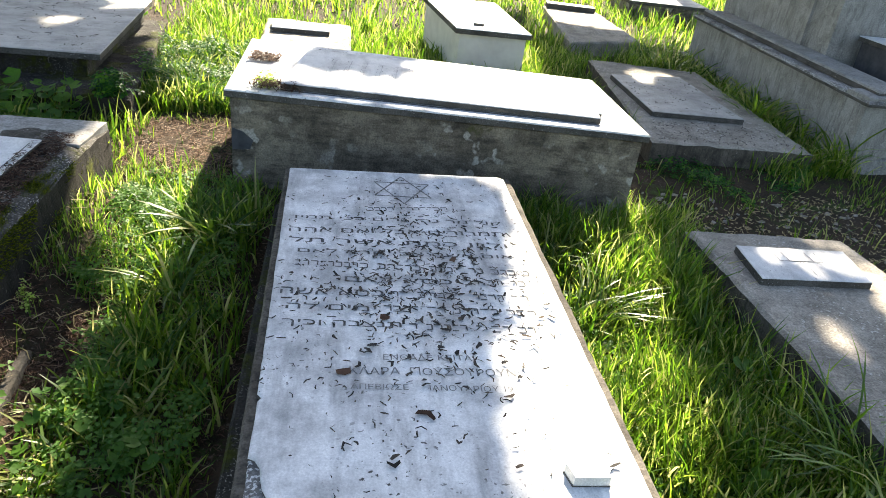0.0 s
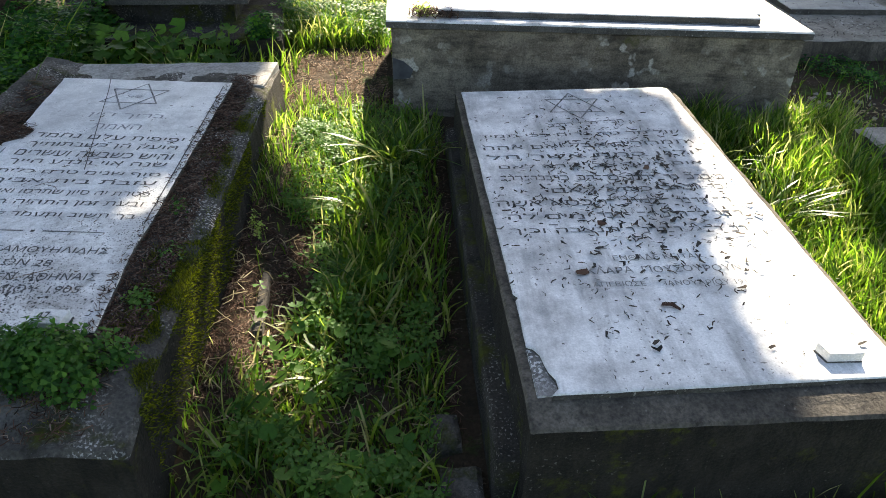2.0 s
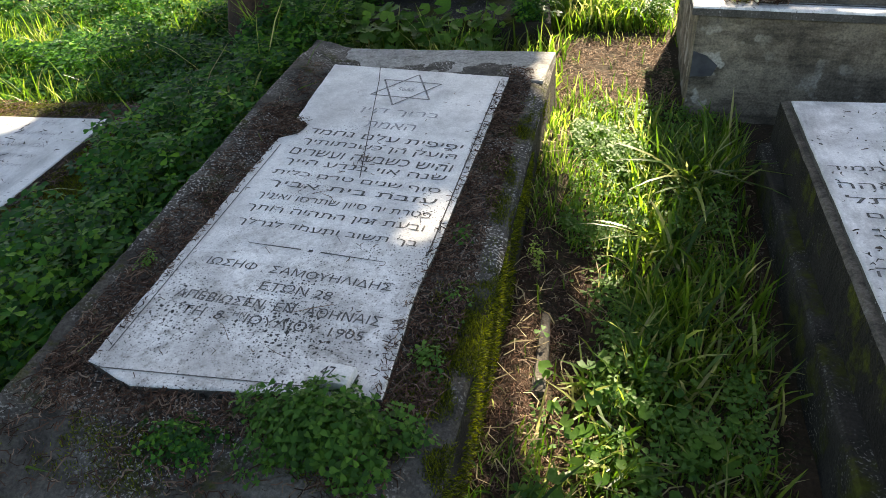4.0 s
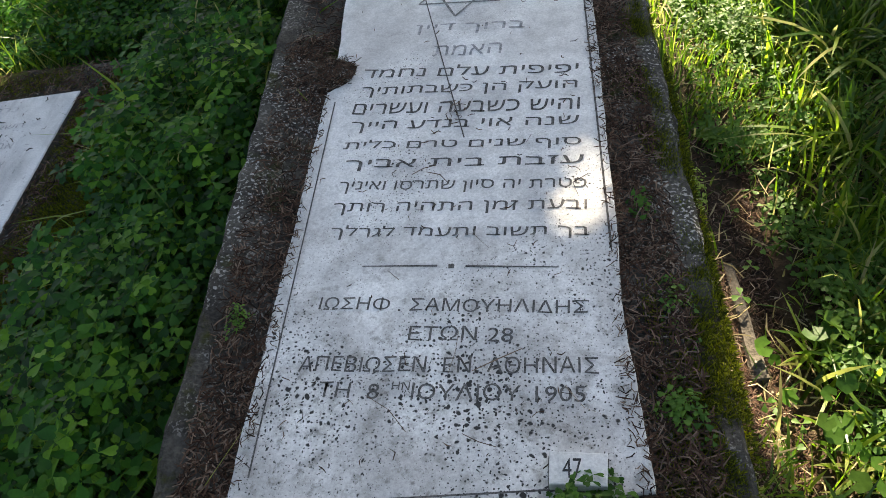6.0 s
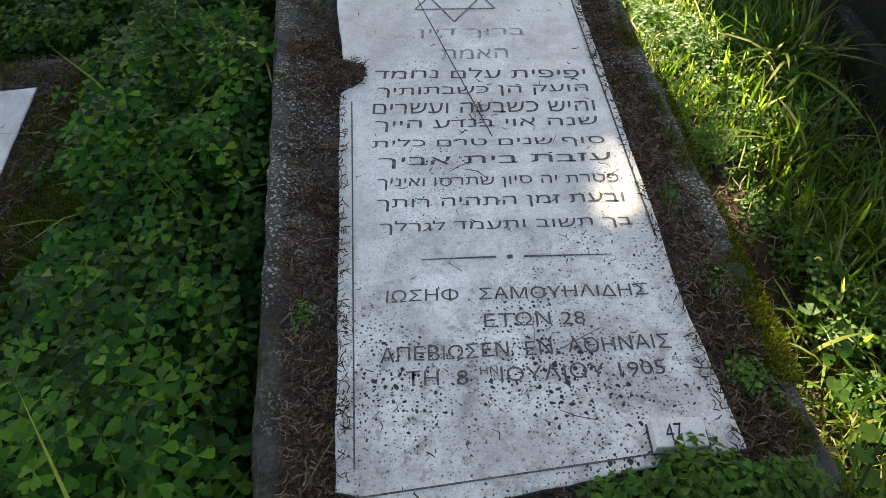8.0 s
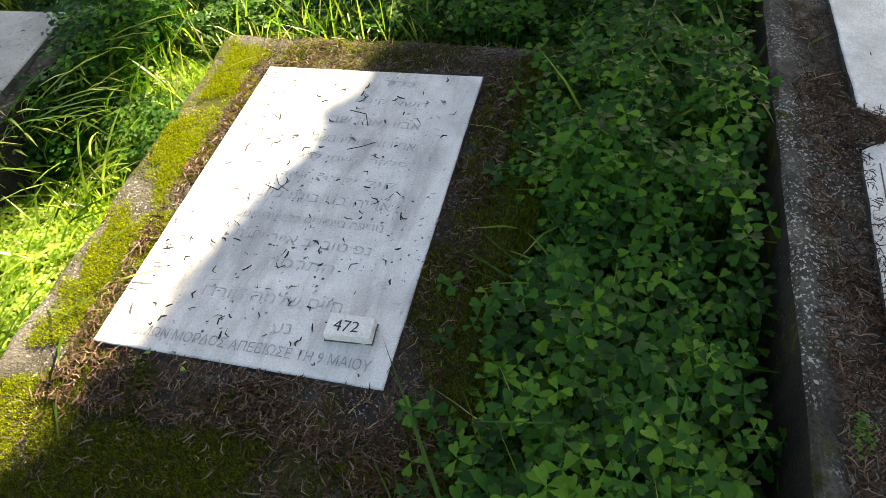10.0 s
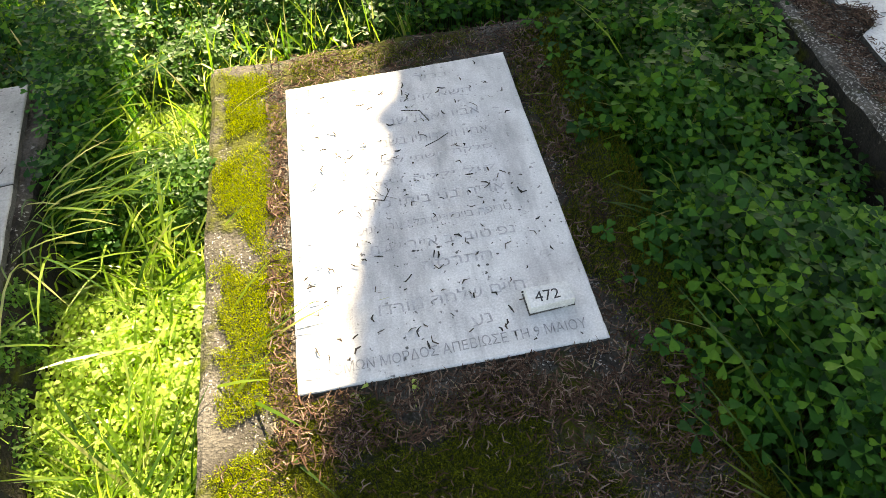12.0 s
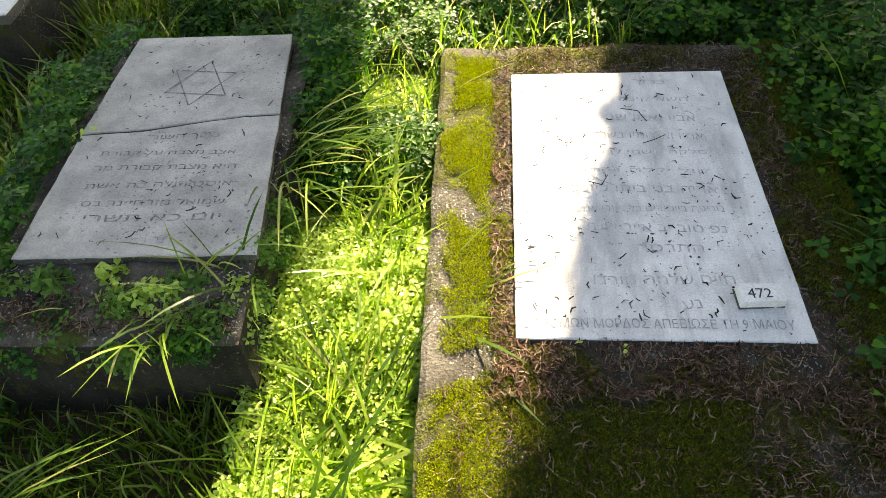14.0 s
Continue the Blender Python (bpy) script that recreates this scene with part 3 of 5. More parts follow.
bm = bmesh.new()
for p, q in (((1.665, 1.225), (1.697, 1.103)), ((1.697, 1.103), (1.775, 0.74)), ((1.775, 0.74), (1.837, 0.454))):
    stroke(bm, p, q, 0.003, TZ + 0.0006)
part("crack", bm, CUT, sl)

# grave with the twig-strewn slab
g = thing("grave", "cement grave with twig-strewn white marble slab", "grave", "graves in rows")
def twig_top(x, y):
    return float(0.353 - 0.020 * (1 - ease(y, -0.60, -0.52)) - 0.004 * (1 - ease(x, 3.05, 3.09)))
part("curb", block([(3.072, -0.60), (3.925, -0.592), (3.92, 1.13), (3.038, 1.12)], twig_top, 0.0, 60, 110, 0.003, 0.006, 0.012, 3.0, 1), CEMENT_STAINED, g, "stained cement curb", sides=SHADED_SIDE)
part("plinth", block([(3.015, -0.56), (3.08, -0.56), (3.06, 1.12), (3.0, 1.12)], 0.20, 0.0, 8, 50, 0.006, 0.012, 0.0, 5.0), CEMENT_DARK, g, "dark cement step")
KZ = 0.3712
sl = part("slab", plate([(3.125, -0.535), (3.897, -0.514), (3.887, 1.085), (3.865, 1.103), (3.058, 1.075), (3.088, -0.20), (3.098, -0.212), (3.091, -0.225), (3.092, -0.388), (3.107, -0.395), (3.118, -0.415), (3.122, -0.442), (3.128, -0.468), (3.139, -0.49), (3.140, -0.515)], 0.350, 0.37, 0.005, 0.003, 0.025, 7.0), MARBLE_GRIMY, g, "white marble slab with chipped corner")
part("broken_corner", block([(3.094, -0.530), (3.150, -0.530), (3.140, -0.385), (3.092, -0.385)], 0.361, 0.345, 16, 36, 0.008, 0.006, 0.0, 8.0), MARBLE_BROKEN, g, "rough grey broken corner")
star(sl, (3.475, 0.925), 0.118, KZ, 0.006, CUT_MID, 0)
ROWS_B = [(3.348, 0.750, 3.628, 0.783, 0.030), (3.087, 0.664, 3.802, 0.689, 0.036), (3.094, 0.581, 3.798, 0.613, 0.036), (3.100, 0.513, 3.793, 0.531, 0.035), (3.131, 0.442, 3.797, 0.455, 0.035),
          (3.128, 0.372, 3.833, 0.359, 0.034), (3.273, 0.292, 3.820, 0.299, 0.033), (3.100, 0.219, 3.802, 0.218, 0.033), (3.121, 0.148, 3.802, 0.144, 0.033), (3.117, 0.068, 3.796, 0.063, 0.033)]
HEB_B = ["", "קול מר נהי נרים בכי תמיד", "תמרורים אבל ואם אהה", "ולנו כמת אשר תל", "אום אשה אבי קרא לאם", "", "יכסא לאם", "כסא אשה", "ימים לה", "תנצבה וכיך"]
PART_B = [1, 1, 1, 1, 1, 1, 0.6, 0.4, 0.35, 0.45]
for i, (body, share, (x0, y0, x1, y1, h)) in enumerate(zip(HEB_B, PART_B, ROWS_B)):
    xm, ym = x0 + (x1 - x0) * share, y0 + (y1 - y0) * share
    if body:
        writing(sl, body, x0, y0, xm, ym, h, KZ, CUT, thin=0.006)
    if share < 1 or not body:
        bars(sl, *((xm + 0.02, ym) if share < 1 else (x0, y0)), x1, y1, h, KZ, CUT, i + 3)
for body, row in (("ΕΝΘΑΔΕ ΚΕΙΤΑΙ", (3.370, -0.065, 3.596, -0.062, 0.022)), ("ΚΛΑΡΑ  ΓΙΟΥΣΟΥΡΟΥΝ", (3.289, -0.118, 3.690, -0.116, 0.028)), ("ΑΠΕΒΙΩΣΕ      ΙΑΝΟΥΑΡΙΟΥ 191", (3.292, -0.174, 3.681, -0.177, 0.020))):
    writing(sl, body, *row, KZ, CUT_MID, thin=0.003)

# grave in the sun, low and mossy
g = thing("grave", "low mossy cement grave with plain white marble slab", "grave", "graves in rows")
def mossy_top(x, y):
    return 0.229 + 0.004 * math.sin(9 * x + 4 * y) * math.sin(7 * y)
part("curb", block(FOOT["sunny"], mossy_top, 0.0, 50, 80, 0.005, 0.014, 0.01, 11.0), CEMENT_MOSSY, g, "cement bed overgrown with moss")
SZ = 0.2512
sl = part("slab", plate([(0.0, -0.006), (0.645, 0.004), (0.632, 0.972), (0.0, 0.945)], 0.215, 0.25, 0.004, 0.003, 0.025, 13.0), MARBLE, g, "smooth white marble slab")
HEB_C = ["ברוך", "השא קינה", "אביו ואמו שב", "אחיו ואחיותיו בשנה", "סלקה תשתי לבכות", "קול יללה ואריה", "אריה בני ביתו כיונה", "טריפה בייסורים כל צערי אנוש", "נפ טוב יב אייר שנת", "התרסה", "חיים שלמה מורדו", "נע"]
ROWS_C = [(0.359, 0.908, 0.458, 0.906, 0.026), (0.312, 0.825, 0.509, 0.825, 0.026), (0.267, 0.746, 0.516, 0.743, 0.026), (0.224, 0.670, 0.523, 0.666, 0.026), (0.188, 0.597, 0.522, 0.602, 0.025), (0.154, 0.528, 0.516, 0.527, 0.025),
          (0.151, 0.460, 0.521, 0.459, 0.025), (0.153, 0.389, 0.524, 0.395, 0.025), (0.177, 0.326, 0.517, 0.323, 0.024), (0.292, 0.259, 0.451, 0.261, 0.024), (0.182, 0.162, 0.504, 0.172, 0.032), (0.372, 0.092, 0.416, 0.099, 0.024)]
for body, row in zip(HEB_C, ROWS_C):
    writing(sl, body, *row, SZ, CUT_PALE, thin=0.02)
writing(sl, "ΣΟΛΟΜΩΝ ΜΟΡΔΟΣ ΑΠΕΒΙΩΣΕ ΤΗ 9 ΜΑΙΟΥ", 0.016, 0.036, 0.607, 0.048, 0.025, SZ, CUT_FAINT, thin=0.015)

# grave with the cracked slab
g = thing("grave", "weedy cement grave with cracked grey-white marble slab", "grave", "graves in rows")
part("curb", block(FOOT["cracked"], lambda x, y: 0.334 - 0.02 * float(1 - ease(y, -0.1, 0.1)), 0.0, 60, 80, 0.014, 0.016, 0.015, 17.0, 1), CEMENT_CRUMBLING, g, "rough cement curb with weeds", sides=SHADED_SIDE)
LZ = 0.3612
lower = part("slab", plate([(-1.134, 0.098), (-0.578, 0.126), (-0.625, 0.608), (-0.718, 0.600), (-0.841, 0.571), (-0.973, 0.537), (-1.138, 0.517)], 0.338, 0.36, 0.004, 0.004, 0.02, 19.0), MARBLE_GREY, g, "lower piece of the cracked slab")
upper = part("slab", plate([(-1.138, 0.523), (-0.973, 0.543), (-0.841, 0.577), (-0.718, 0.606), (-0.626, 0.614), (-0.663, 0.989), (-1.129, 0.963)], 0.338, 0.36, 0.004, 0.004, 0.02, 23.0), MARBLE_GREY, g, "upper piece of the cracked slab with star")
star(upper, (-0.878, 0.744), 0.102, LZ, 0.004, CUT_MID, 3)
for body, row in (("ברוך השור", (-0.944, 0.506, -0.763, 0.523, 0.024)), ("אצב מצבה על קבורת", (-1.056, 0.445, -0.707, 0.460, 0.024)), ("היא מצבת קבורת מר", (-1.052, 0.389, -0.693, 0.404, 0.023)), ("איסטירולה בת אשת", (-1.051, 0.330, -0.690, 0.350, 0.022)),
                  ("שמואל מזרחי נר בס", (-1.039, 0.271, -0.691, 0.288, 0.022)), ("יום כא תשרי", (-1.014, 0.221, -0.688, 0.237, 0.021))):
    writing(lower, body, *row, LZ, CUT_MID, thin=0.010)
bars(lower, -0.890, 0.155, -0.781, 0.165, 0.02, LZ, CUT_FAINT, 5)


# raised tomb
g = thing("raised_tomb", "raised stucco tomb with white marble top", "tomb")
RF = FOOT["raised"]
part("wall", block(RF, 0.50, 0.0, 40, 20, 0.004, 0.006, 0.0, 29.0), STUCCO, g, "stained stucco walls")
part("cornice", plate([(2.763, 1.455), (4.525, 1.25), (4.525, 2.085), (2.763, 2.35)], 0.505, 0.538, 0.008, 0.004, 0.03, 31.0), MARBLE_GRIMY, g, "white marble border slab")
sl = part("slab", plate([(2.987, 1.50), (4.330, 1.345), (4.337, 1.41), (4.355, 1.41), (4.430, 1.925), (3.062, 2.107)], 0.541, 0.568, 0.005, 0.004, 0.03, 37.0), MARBLE, g, "white marble top slab")
for i in range(6):
    k = i / 5
    bars(sl, 3.20 + 0.36 * k, 1.94 - 0.05 * k, 3.16 + 0.36 * k, 1.60 - 0.05 * k, 0.024, 0.5690, CUT_FAINT, 40 + i)
bm = bmesh.new()
stroke(bm, (4.378, 1.272), (4.395, 1.36), 0.004, 0.5390)
# dark strips painted along the top slab's edges as their shade
stroke(bm, (2.975, 1.492), (4.330, 1.337), 0.012, 0.5388)
stroke(bm, (2.985, 1.50), (3.058, 2.105), 0.008, 0.5387)
part("joint_and_edge_shade", bm, CUT, g)
# no recess: a thin dark plate paints the hole's shade on the wall
hole = plate([(0.0, 0.0), (0.075, 0.01), (0.09, 0.05), (0.05, 0.085), (0.0, 0.10)], 0.0, 0.003, 0.001, 0.006, 0.01, 3.0)
hole.transform(Matrix.Translation((2.787, 1.470, 0.27)) @ pose(0, 0, 0, 90, 0, -6.6))
part("hole_shade", hole, DARK_STONE, g, "dark plate painted as the shaded hole in the broken stucco")

# grave beside it
g = thing("grave", "grey cement grave with marble slab between grass", "grave", "graves in rows")
part("curb", block(FOOT["beside"], 0.25, 0.0, 30, 40, 0.005, 0.012, 0.01, 41.0, 1), CEMENT, g, "flat cement bed strewn with twigs", sides=CEMENT_STAINED)
sl = part("slab", plate([(5.078, 2.474), (5.662, 2.448), (5.635, 3.37), (5.09, 3.289)], 0.245, 0.285, 0.005, 0.003, 0.04, 43.0), MARBLE_GREY, g, "greyish marble slab")
for i in range(7):
    bars(sl, 5.22, 2.75 + 0.07 * i, 5.52, 2.75 + 0.07 * i, 0.03, 0.2862, CUT_FAINT, 60 + i)

# small slab on a cement bed
g = thing("grave", "cement grave with a small marble plaque", "grave", "graves in rows")
part("curb", block(FOOT["small"], 0.24, 0.0, 30, 44, 0.006, 0.014, 0.01, 47.0, 1), CEMENT, g, "weathered cement bed with lichen", sides=CEMENT_STAINED)
sl = part("slab", plate([(4.755, 0.567), (5.195, 0.567), (5.231, 0.802), (4.777, 0.811)], 0.236, 0.27, 0.004, 0.002, 0.03, 51.0), MARBLE, g, "small marble plaque")
bm = bmesh.new()
stroke(bm, (4.99, 0.60), (4.995, 0.77), 0.005, 0.2712)
for k in (0.05, 0.09):
    stroke(bm, (4.99 - k, 0.77), (4.99 - k, 0.70), 0.005, 0.2714)
    stroke(bm, (4.99 + k, 0.77), (4.99 + k, 0.70), 0.005, 0.2714)
    stroke(bm, (4.99 - k, 0.70), (4.99 + k, 0.70), 0.005, 0.2713)
part("engraved_candlestick", bm, CUT_FAINT, sl)

# tomb behind, with a thick overhanging slab
g = thing("grave", "dark curbed grave with overhanging marble slab", "grave", "graves in rows")
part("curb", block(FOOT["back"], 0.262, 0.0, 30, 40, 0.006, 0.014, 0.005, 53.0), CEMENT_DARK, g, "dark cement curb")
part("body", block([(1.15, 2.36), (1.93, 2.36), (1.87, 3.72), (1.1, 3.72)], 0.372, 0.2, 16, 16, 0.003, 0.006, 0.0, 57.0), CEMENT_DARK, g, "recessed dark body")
part("slab", plate([(1.08, 2.30), (2.02, 2.305), (1.925, 3.76), (1.02, 3.76)], 0.370, 0.405, 0.006, 0.003, 0.04, 59.0), MARBLE_GREY, g, "stained marble slab with twigs")

# low bed
g = thing("grave", "low pale grave with narrow marble slab", "grave", "graves in rows")
part("curb", block(FOOT["low"], 0.22, 0.0, 20, 30, 0.006, 0.014, 0.0, 61.0), CEMENT, g, "pale cement bed")
part("slab", plate([(2.70, 3.95), (3.12, 3.95), (3.10, 4.18), (2.68, 4.19)], 0.218, 0.258, 0.006, 0.003, 0.04, 67.0), MARBLE, g, "narrow marble headpiece")

# white box tomb
g = thing("box_tomb", "white plastered box tomb with marble lid", "tomb")
part("wall", block(FOOT["white"], 0.46, 0.0, 16, 30, 0.003, 0.005, 0.0, 71.0), plain("limewash", (0.60, 0.58, 0.53), (0.48, 0.46, 0.42), 0.9, 8), g, "cream plastered walls")
part("lid", plate([(3.965, 3.30), (4.48, 3.282), (4.43, 4.43), (3.84, 4.45)], 0.462, 0.50, 0.006, 0.002, 0.05, 73.0), MARBLE, g, "white marble lid")
tagg = thing("number_plate", "small white number plate on the box tomb", "number plate")
part("plate_block", plate([(4.10, 3.42), (4.17, 3.42), (4.17, 3.45), (4.10, 3.45)], 0.500, 0.518, 0.002, 0.001, 0.02, 2.0), MARBLE, tagg)

# flat far grave
g = thing("grave", "flat lichened cement grave with a headpiece", "grave", "graves in rows")
part("curb", block(FOOT["flat"], 0.25, 0.0, 20, 30, 0.006, 0.014, 0.0, 79.0), CEMENT, g, "flat cement bed")
part("slab", plate([(5.30, 6.02), (5.80, 5.95), (5.82, 6.10), (5.32, 6.17)], 0.246, 0.30, 0.005, 0.002, 0.05, 83.0), MARBLE_GREY, g, "narrow marble headpiece")

# monument
g = thing("monument", "grey stone monument with moulded base wall", "monument")
part("plinth", block([(6.13, 2.06), (8.2, 2.06), (8.2, 4.62), (6.20, 4.62)], 0.22, 0.0, 20, 30, 0.003, 0.008, 0.0, 89.0), STONE_GREY, g, "grey plinth")
part("base_wall", block([(6.16, 2.10), (6.40, 2.10), (6.46, 4.55), (6.24, 4.55)], 0.52, 0.2, 10, 40, 0.002, 0.006, 0.0, 91.0), STONE_GREY, g, "grey base wall")
part("base_wall", block([(6.40, 2.10), (8.1, 2.10), (8.1, 2.30), (6.40, 2.30)], 0.52, 0.2, 30, 6, 0.002, 0.006, 0.0, 92.0), STONE_GREY, g, "grey base wall")
part("corner_pier", block([(6.12, 2.07), (6.34, 2.07), (6.34, 2.27), (6.12, 2.27)], 0.575, 0.2, 8, 8, 0.002, 0.01, 0.0, 93.0), STONE_GREY, g, "corner pier")
part("moulding", plate([(6.11, 2.05), (6.42, 2.05), (6.50, 4.55), (6.20, 4.55)], 0.523, 0.553, 0.014, 0.012, 0.02, 95.0), MARBLE_BROKEN, g, "worn lower moulding")
part("moulding", plate([(6.20, 2.12), (6.42, 2.12), (6.50, 4.55), (6.28, 4.55)], 0.556, 0.60, 0.012, 0.004, 0.03, 96.0), STONE_GREY, g, "upper moulding")
part("moulding", plate([(6.42, 2.05), (8.12, 2.05), (8.12, 2.34), (6.42, 2.34)], 0.523, 0.575, 0.012, 0.004, 0.05, 97.0), STONE_GREY, g, "front moulding")
part("pillar", block([(6.42, 3.30), (7.15, 3.30), (7.15, 4.60), (6.48, 4.60)], 1.75, 0.2, 12, 20, 0.003, 0.02, 0.0, 99.0), STONE_GREY, g, "upright grey block")
part("pilaster", block([(6.44, 3.02), (6.85, 3.02), (6.85, 3.30), (6.44, 3.30)], 1.70, 0.2, 8, 8, 0.003, 0.02, 0.0, 101.0), STONE_GREY, g, "flanking pilaster")
part("inner_box", block([(6.62, 2.34), (8.05, 2.34), (8.05, 2.95), (6.62, 2.95)], 0.72, 0.2, 12, 12, 0.002, 0.006, 0.0, 103.0), DARK_STONE, g, "dark stone box")
part("box_lid", plate([(6.60, 2.42), (8.08, 2.42), (8.08, 2.97), (6.60, 2.97)], 0.722, 0.755, 0.006, 0.002, 0.05, 105.0), MARBLE, g, "white lid")


def far_tomb(quad, z, label, mats=(STUCCO, MARBLE_GREY)):
    g = thing("box_tomb", label, "tomb")
    part("wall", block(quad, z - 0.04, 0.0, 14, 14, 0.004, 0.008, 0.0, z * 50), mats[0], g)
    c = Vector((sum(p[0] for p in quad) / 4, sum(p[1] for p in quad) / 4))
    part("lid", plate([tuple(c + (Vector(p) - c) * 1.04) for p in quad], z - 0.038, z, 0.006, 0.003, 0.06, z * 30), mats[1], g)


far_tomb([(8.3, 5.4), (9.9, 5.1), (10.1, 6.2), (8.6, 6.6)], 0.42, "far stucco tomb with stained lid")
far_tomb([(8.9, 7.1), (10.6, 6.7), (10.8, 7.9), (9.2, 8.3)], 0.45, "far tomb with grey marble lid")
far_tomb([(6.4, 6.55), (7.3, 6.5), (7.35, 7.3), (6.45, 7.4)], 0.34, "low far tomb beyond the grass")
far_tomb([(-0.26, 2.86), (0.16, 2.90), (0.10, 3.7), (-0.32, 3.7)], 0.30, "pale box tomb behind the tree", (plain("limewash_grey", (0.46, 0.45, 0.42), (0.36, 0.35, 0.33), 0.9, 9), MARBLE))
far_tomb([(-1.75, 2.48), (-0.86, 2.62), (-0.95, 3.6), (-1.85, 3.5)], 0.20, "flat pinkish tomb among the grass", (CEMENT, MARBLE_GREY))
far_tomb([(-2.5, 1.0), (-1.585, 1.05), (-1.57, 1.95), (-2.5, 1.95)], 0.40, "stucco tomb with a white marble lid", (CEMENT_DARK, MARBLE))
FOOT["t1"], FOOT["t2"], FOOT["t3"] = [(-0.3, 2.84), (0.18, 2.86), (0.14, 3.72), (-0.34, 3.72)], [(-1.8, 2.45), (-0.84, 2.6), (-0.93, 3.62), (-1.9, 3.52)], [(-2.5, 0.98), (-1.57, 1.03), (-1.55, 1.97), (-2.5, 1.97)]
FOOT["m"] = [(6.10, 2.03), (8.2, 2.03), (8.2, 4.65), (6.17, 4.65)]


# number plates on the slabs
def number_plate(quad, z, body, spot, label):
    g = thing("number_plate", label, "number plate", "number plates")
    part("plate_block", plate(quad, z, z + 0.026, 0.002, 0.0014, 0.012, spot[0] * 9, False), PLATE, g)
    if body:
        writing(g, body, *spot, z + 0.0268, INK, "digits")
    c = sum((Vector(p) for p in quad), Vector((0, 0))) / 4
    # thin dark rim, added as the shade round the plate's base
    part("base_shade", plate([tuple(c + (Vector(p) - c) * 1.05) for p in quad], z, z + 0.004, 0.001, 0.002, 0.01, spot[0] * 4), CUT, g, "dark rim painted as shade round the plate's base")


number_plate([(0.497, 0.087), (0.594, 0.094), (0.591, 0.142), (0.495, 0.139)], 0.2505, "472", (0.512, 0.112, 0.565, 0.114, 0.026), "small white marble plate numbered 472")
number_plate([(3.736, -0.470), (3.812, -0.471), (3.812, -0.436), (3.727, -0.432)], 0.3705, "", (0.3, 0, 0, 0, 0), "small white plate lying on the marble slab")
number_plate([(1.983, -0.305), (2.063, -0.310), (2.068, -0.262), (1.986, -0.257)], 0.3805, "47", (2.003, -0.283, 2.030, -0.284, 0.028), "small white plate half under the weeds")

# loose stones by the graves
def rubble(quad, z, label, m=CEMENT):
    tagged(part("rubble_stone", block(quad, z, 0.0, 6, 6, 0.01, 0.012, 0.004, quad[0][0] * 5), m), label, "stone")


rubble([(4.02, -0.62), (4.13, -0.60), (4.20, -0.50), (4.06, -0.40)], 0.11, "pale broken slab leaning by the curb")
rubble([(2.87, -0.42), (2.96, -0.40), (2.95, -0.30), (2.88, -0.29)], 0.065, "dark broken stone at the curb's foot", CEMENT_ROUGH)
rubble([(2.88, -0.62), (2.99, -0.66), (3.0, -0.45), (2.90, -0.44)], 0.055, "flat dark stone at the curb's foot", CEMENT_ROUGH)
rubble([(2.374, 0.02), (2.408, 0.02), (2.394, 0.30), (2.368, 0.30)], 0.088, "narrow grey stone edging along the soil strip", CEMENT_STAINED)
rubble([(4.58, 1.24), (4.63, 1.22), (4.64, 1.34), (4.59, 1.36)], 0.17, "small stone at the tomb's corner")


def chips(n, x0, x1, y0, y1, label):
    """Flat broken stones that lie on the soil, in one mesh."""
    x, y = scatter(n, x0, x1, y0, y1)
    k = 6
    th = np.sort(rng.uniform(0, 2 * np.pi, (n, k)), 1)
    r = rng.uniform(0.006, 0.024, n)[:, None] * rng.uniform(0.7, 1.2, (n, k))
    z = gz(x, y)[:, None] + np.zeros((n, k))
    ring = np.stack([x[:, None] + r * np.cos(th), y[:, None] + 0.8 * r * np.sin(th), z], 2)
    top = ring + (ring.mean(1, keepdims=True) - ring) * 0.18
    top[:, :, 2] += rng.uniform(0.005, 0.011, n)[:, None] + rng.uniform(-0.002, 0.002, (n, k))
    V = np.concatenate([ring, top], 1)
    pat = [t for i in range(k) for t in ((i, (i + 1) % k, k + (i + 1) % k), (i, k + (i + 1) % k, k + i))] + [(k, k + i, k + i + 1) for i in range(1, k - 1)]
    T = (np.arange(n)[:, None, None] * 2 * k + np.array(pat)[None]).reshape(-1, 3)
    tagged(raw("stone_chips", V.reshape(-1, 3), T, CEMENT), label, "stones", kind="stuff")


chips(130, 4.65, 5.9, 1.02, 1.62, "pale flat stone chips on dark soil")


# ---- trees ----
def tube(bm, pts, radii, n=14, seed=0.0, ridges=0.0):
    rings = []
    for p, r in zip(pts, radii):
        ring = []
        for i in range(n):
            th = 2 * math.pi * i / n
            w = 1 + ridges * noise.noise((math.cos(th) * 6, math.sin(th) * 6, p[2] * 1.5 + seed))
            ring.append(bm.verts.new((p[0] + r * w * math.cos(th), p[1] + r * w * math.sin(th), p[2])))
        rings.append(ring)
    for lo, hi in zip(rings, rings[1:]):
        for i in range(n):
            bm.faces.new((lo[i], lo[(i + 1) % n], hi[(i + 1) % n], hi[i]))
    bm.faces.new(list(reversed(rings[0])))
    bm.faces.new(rings[-1])


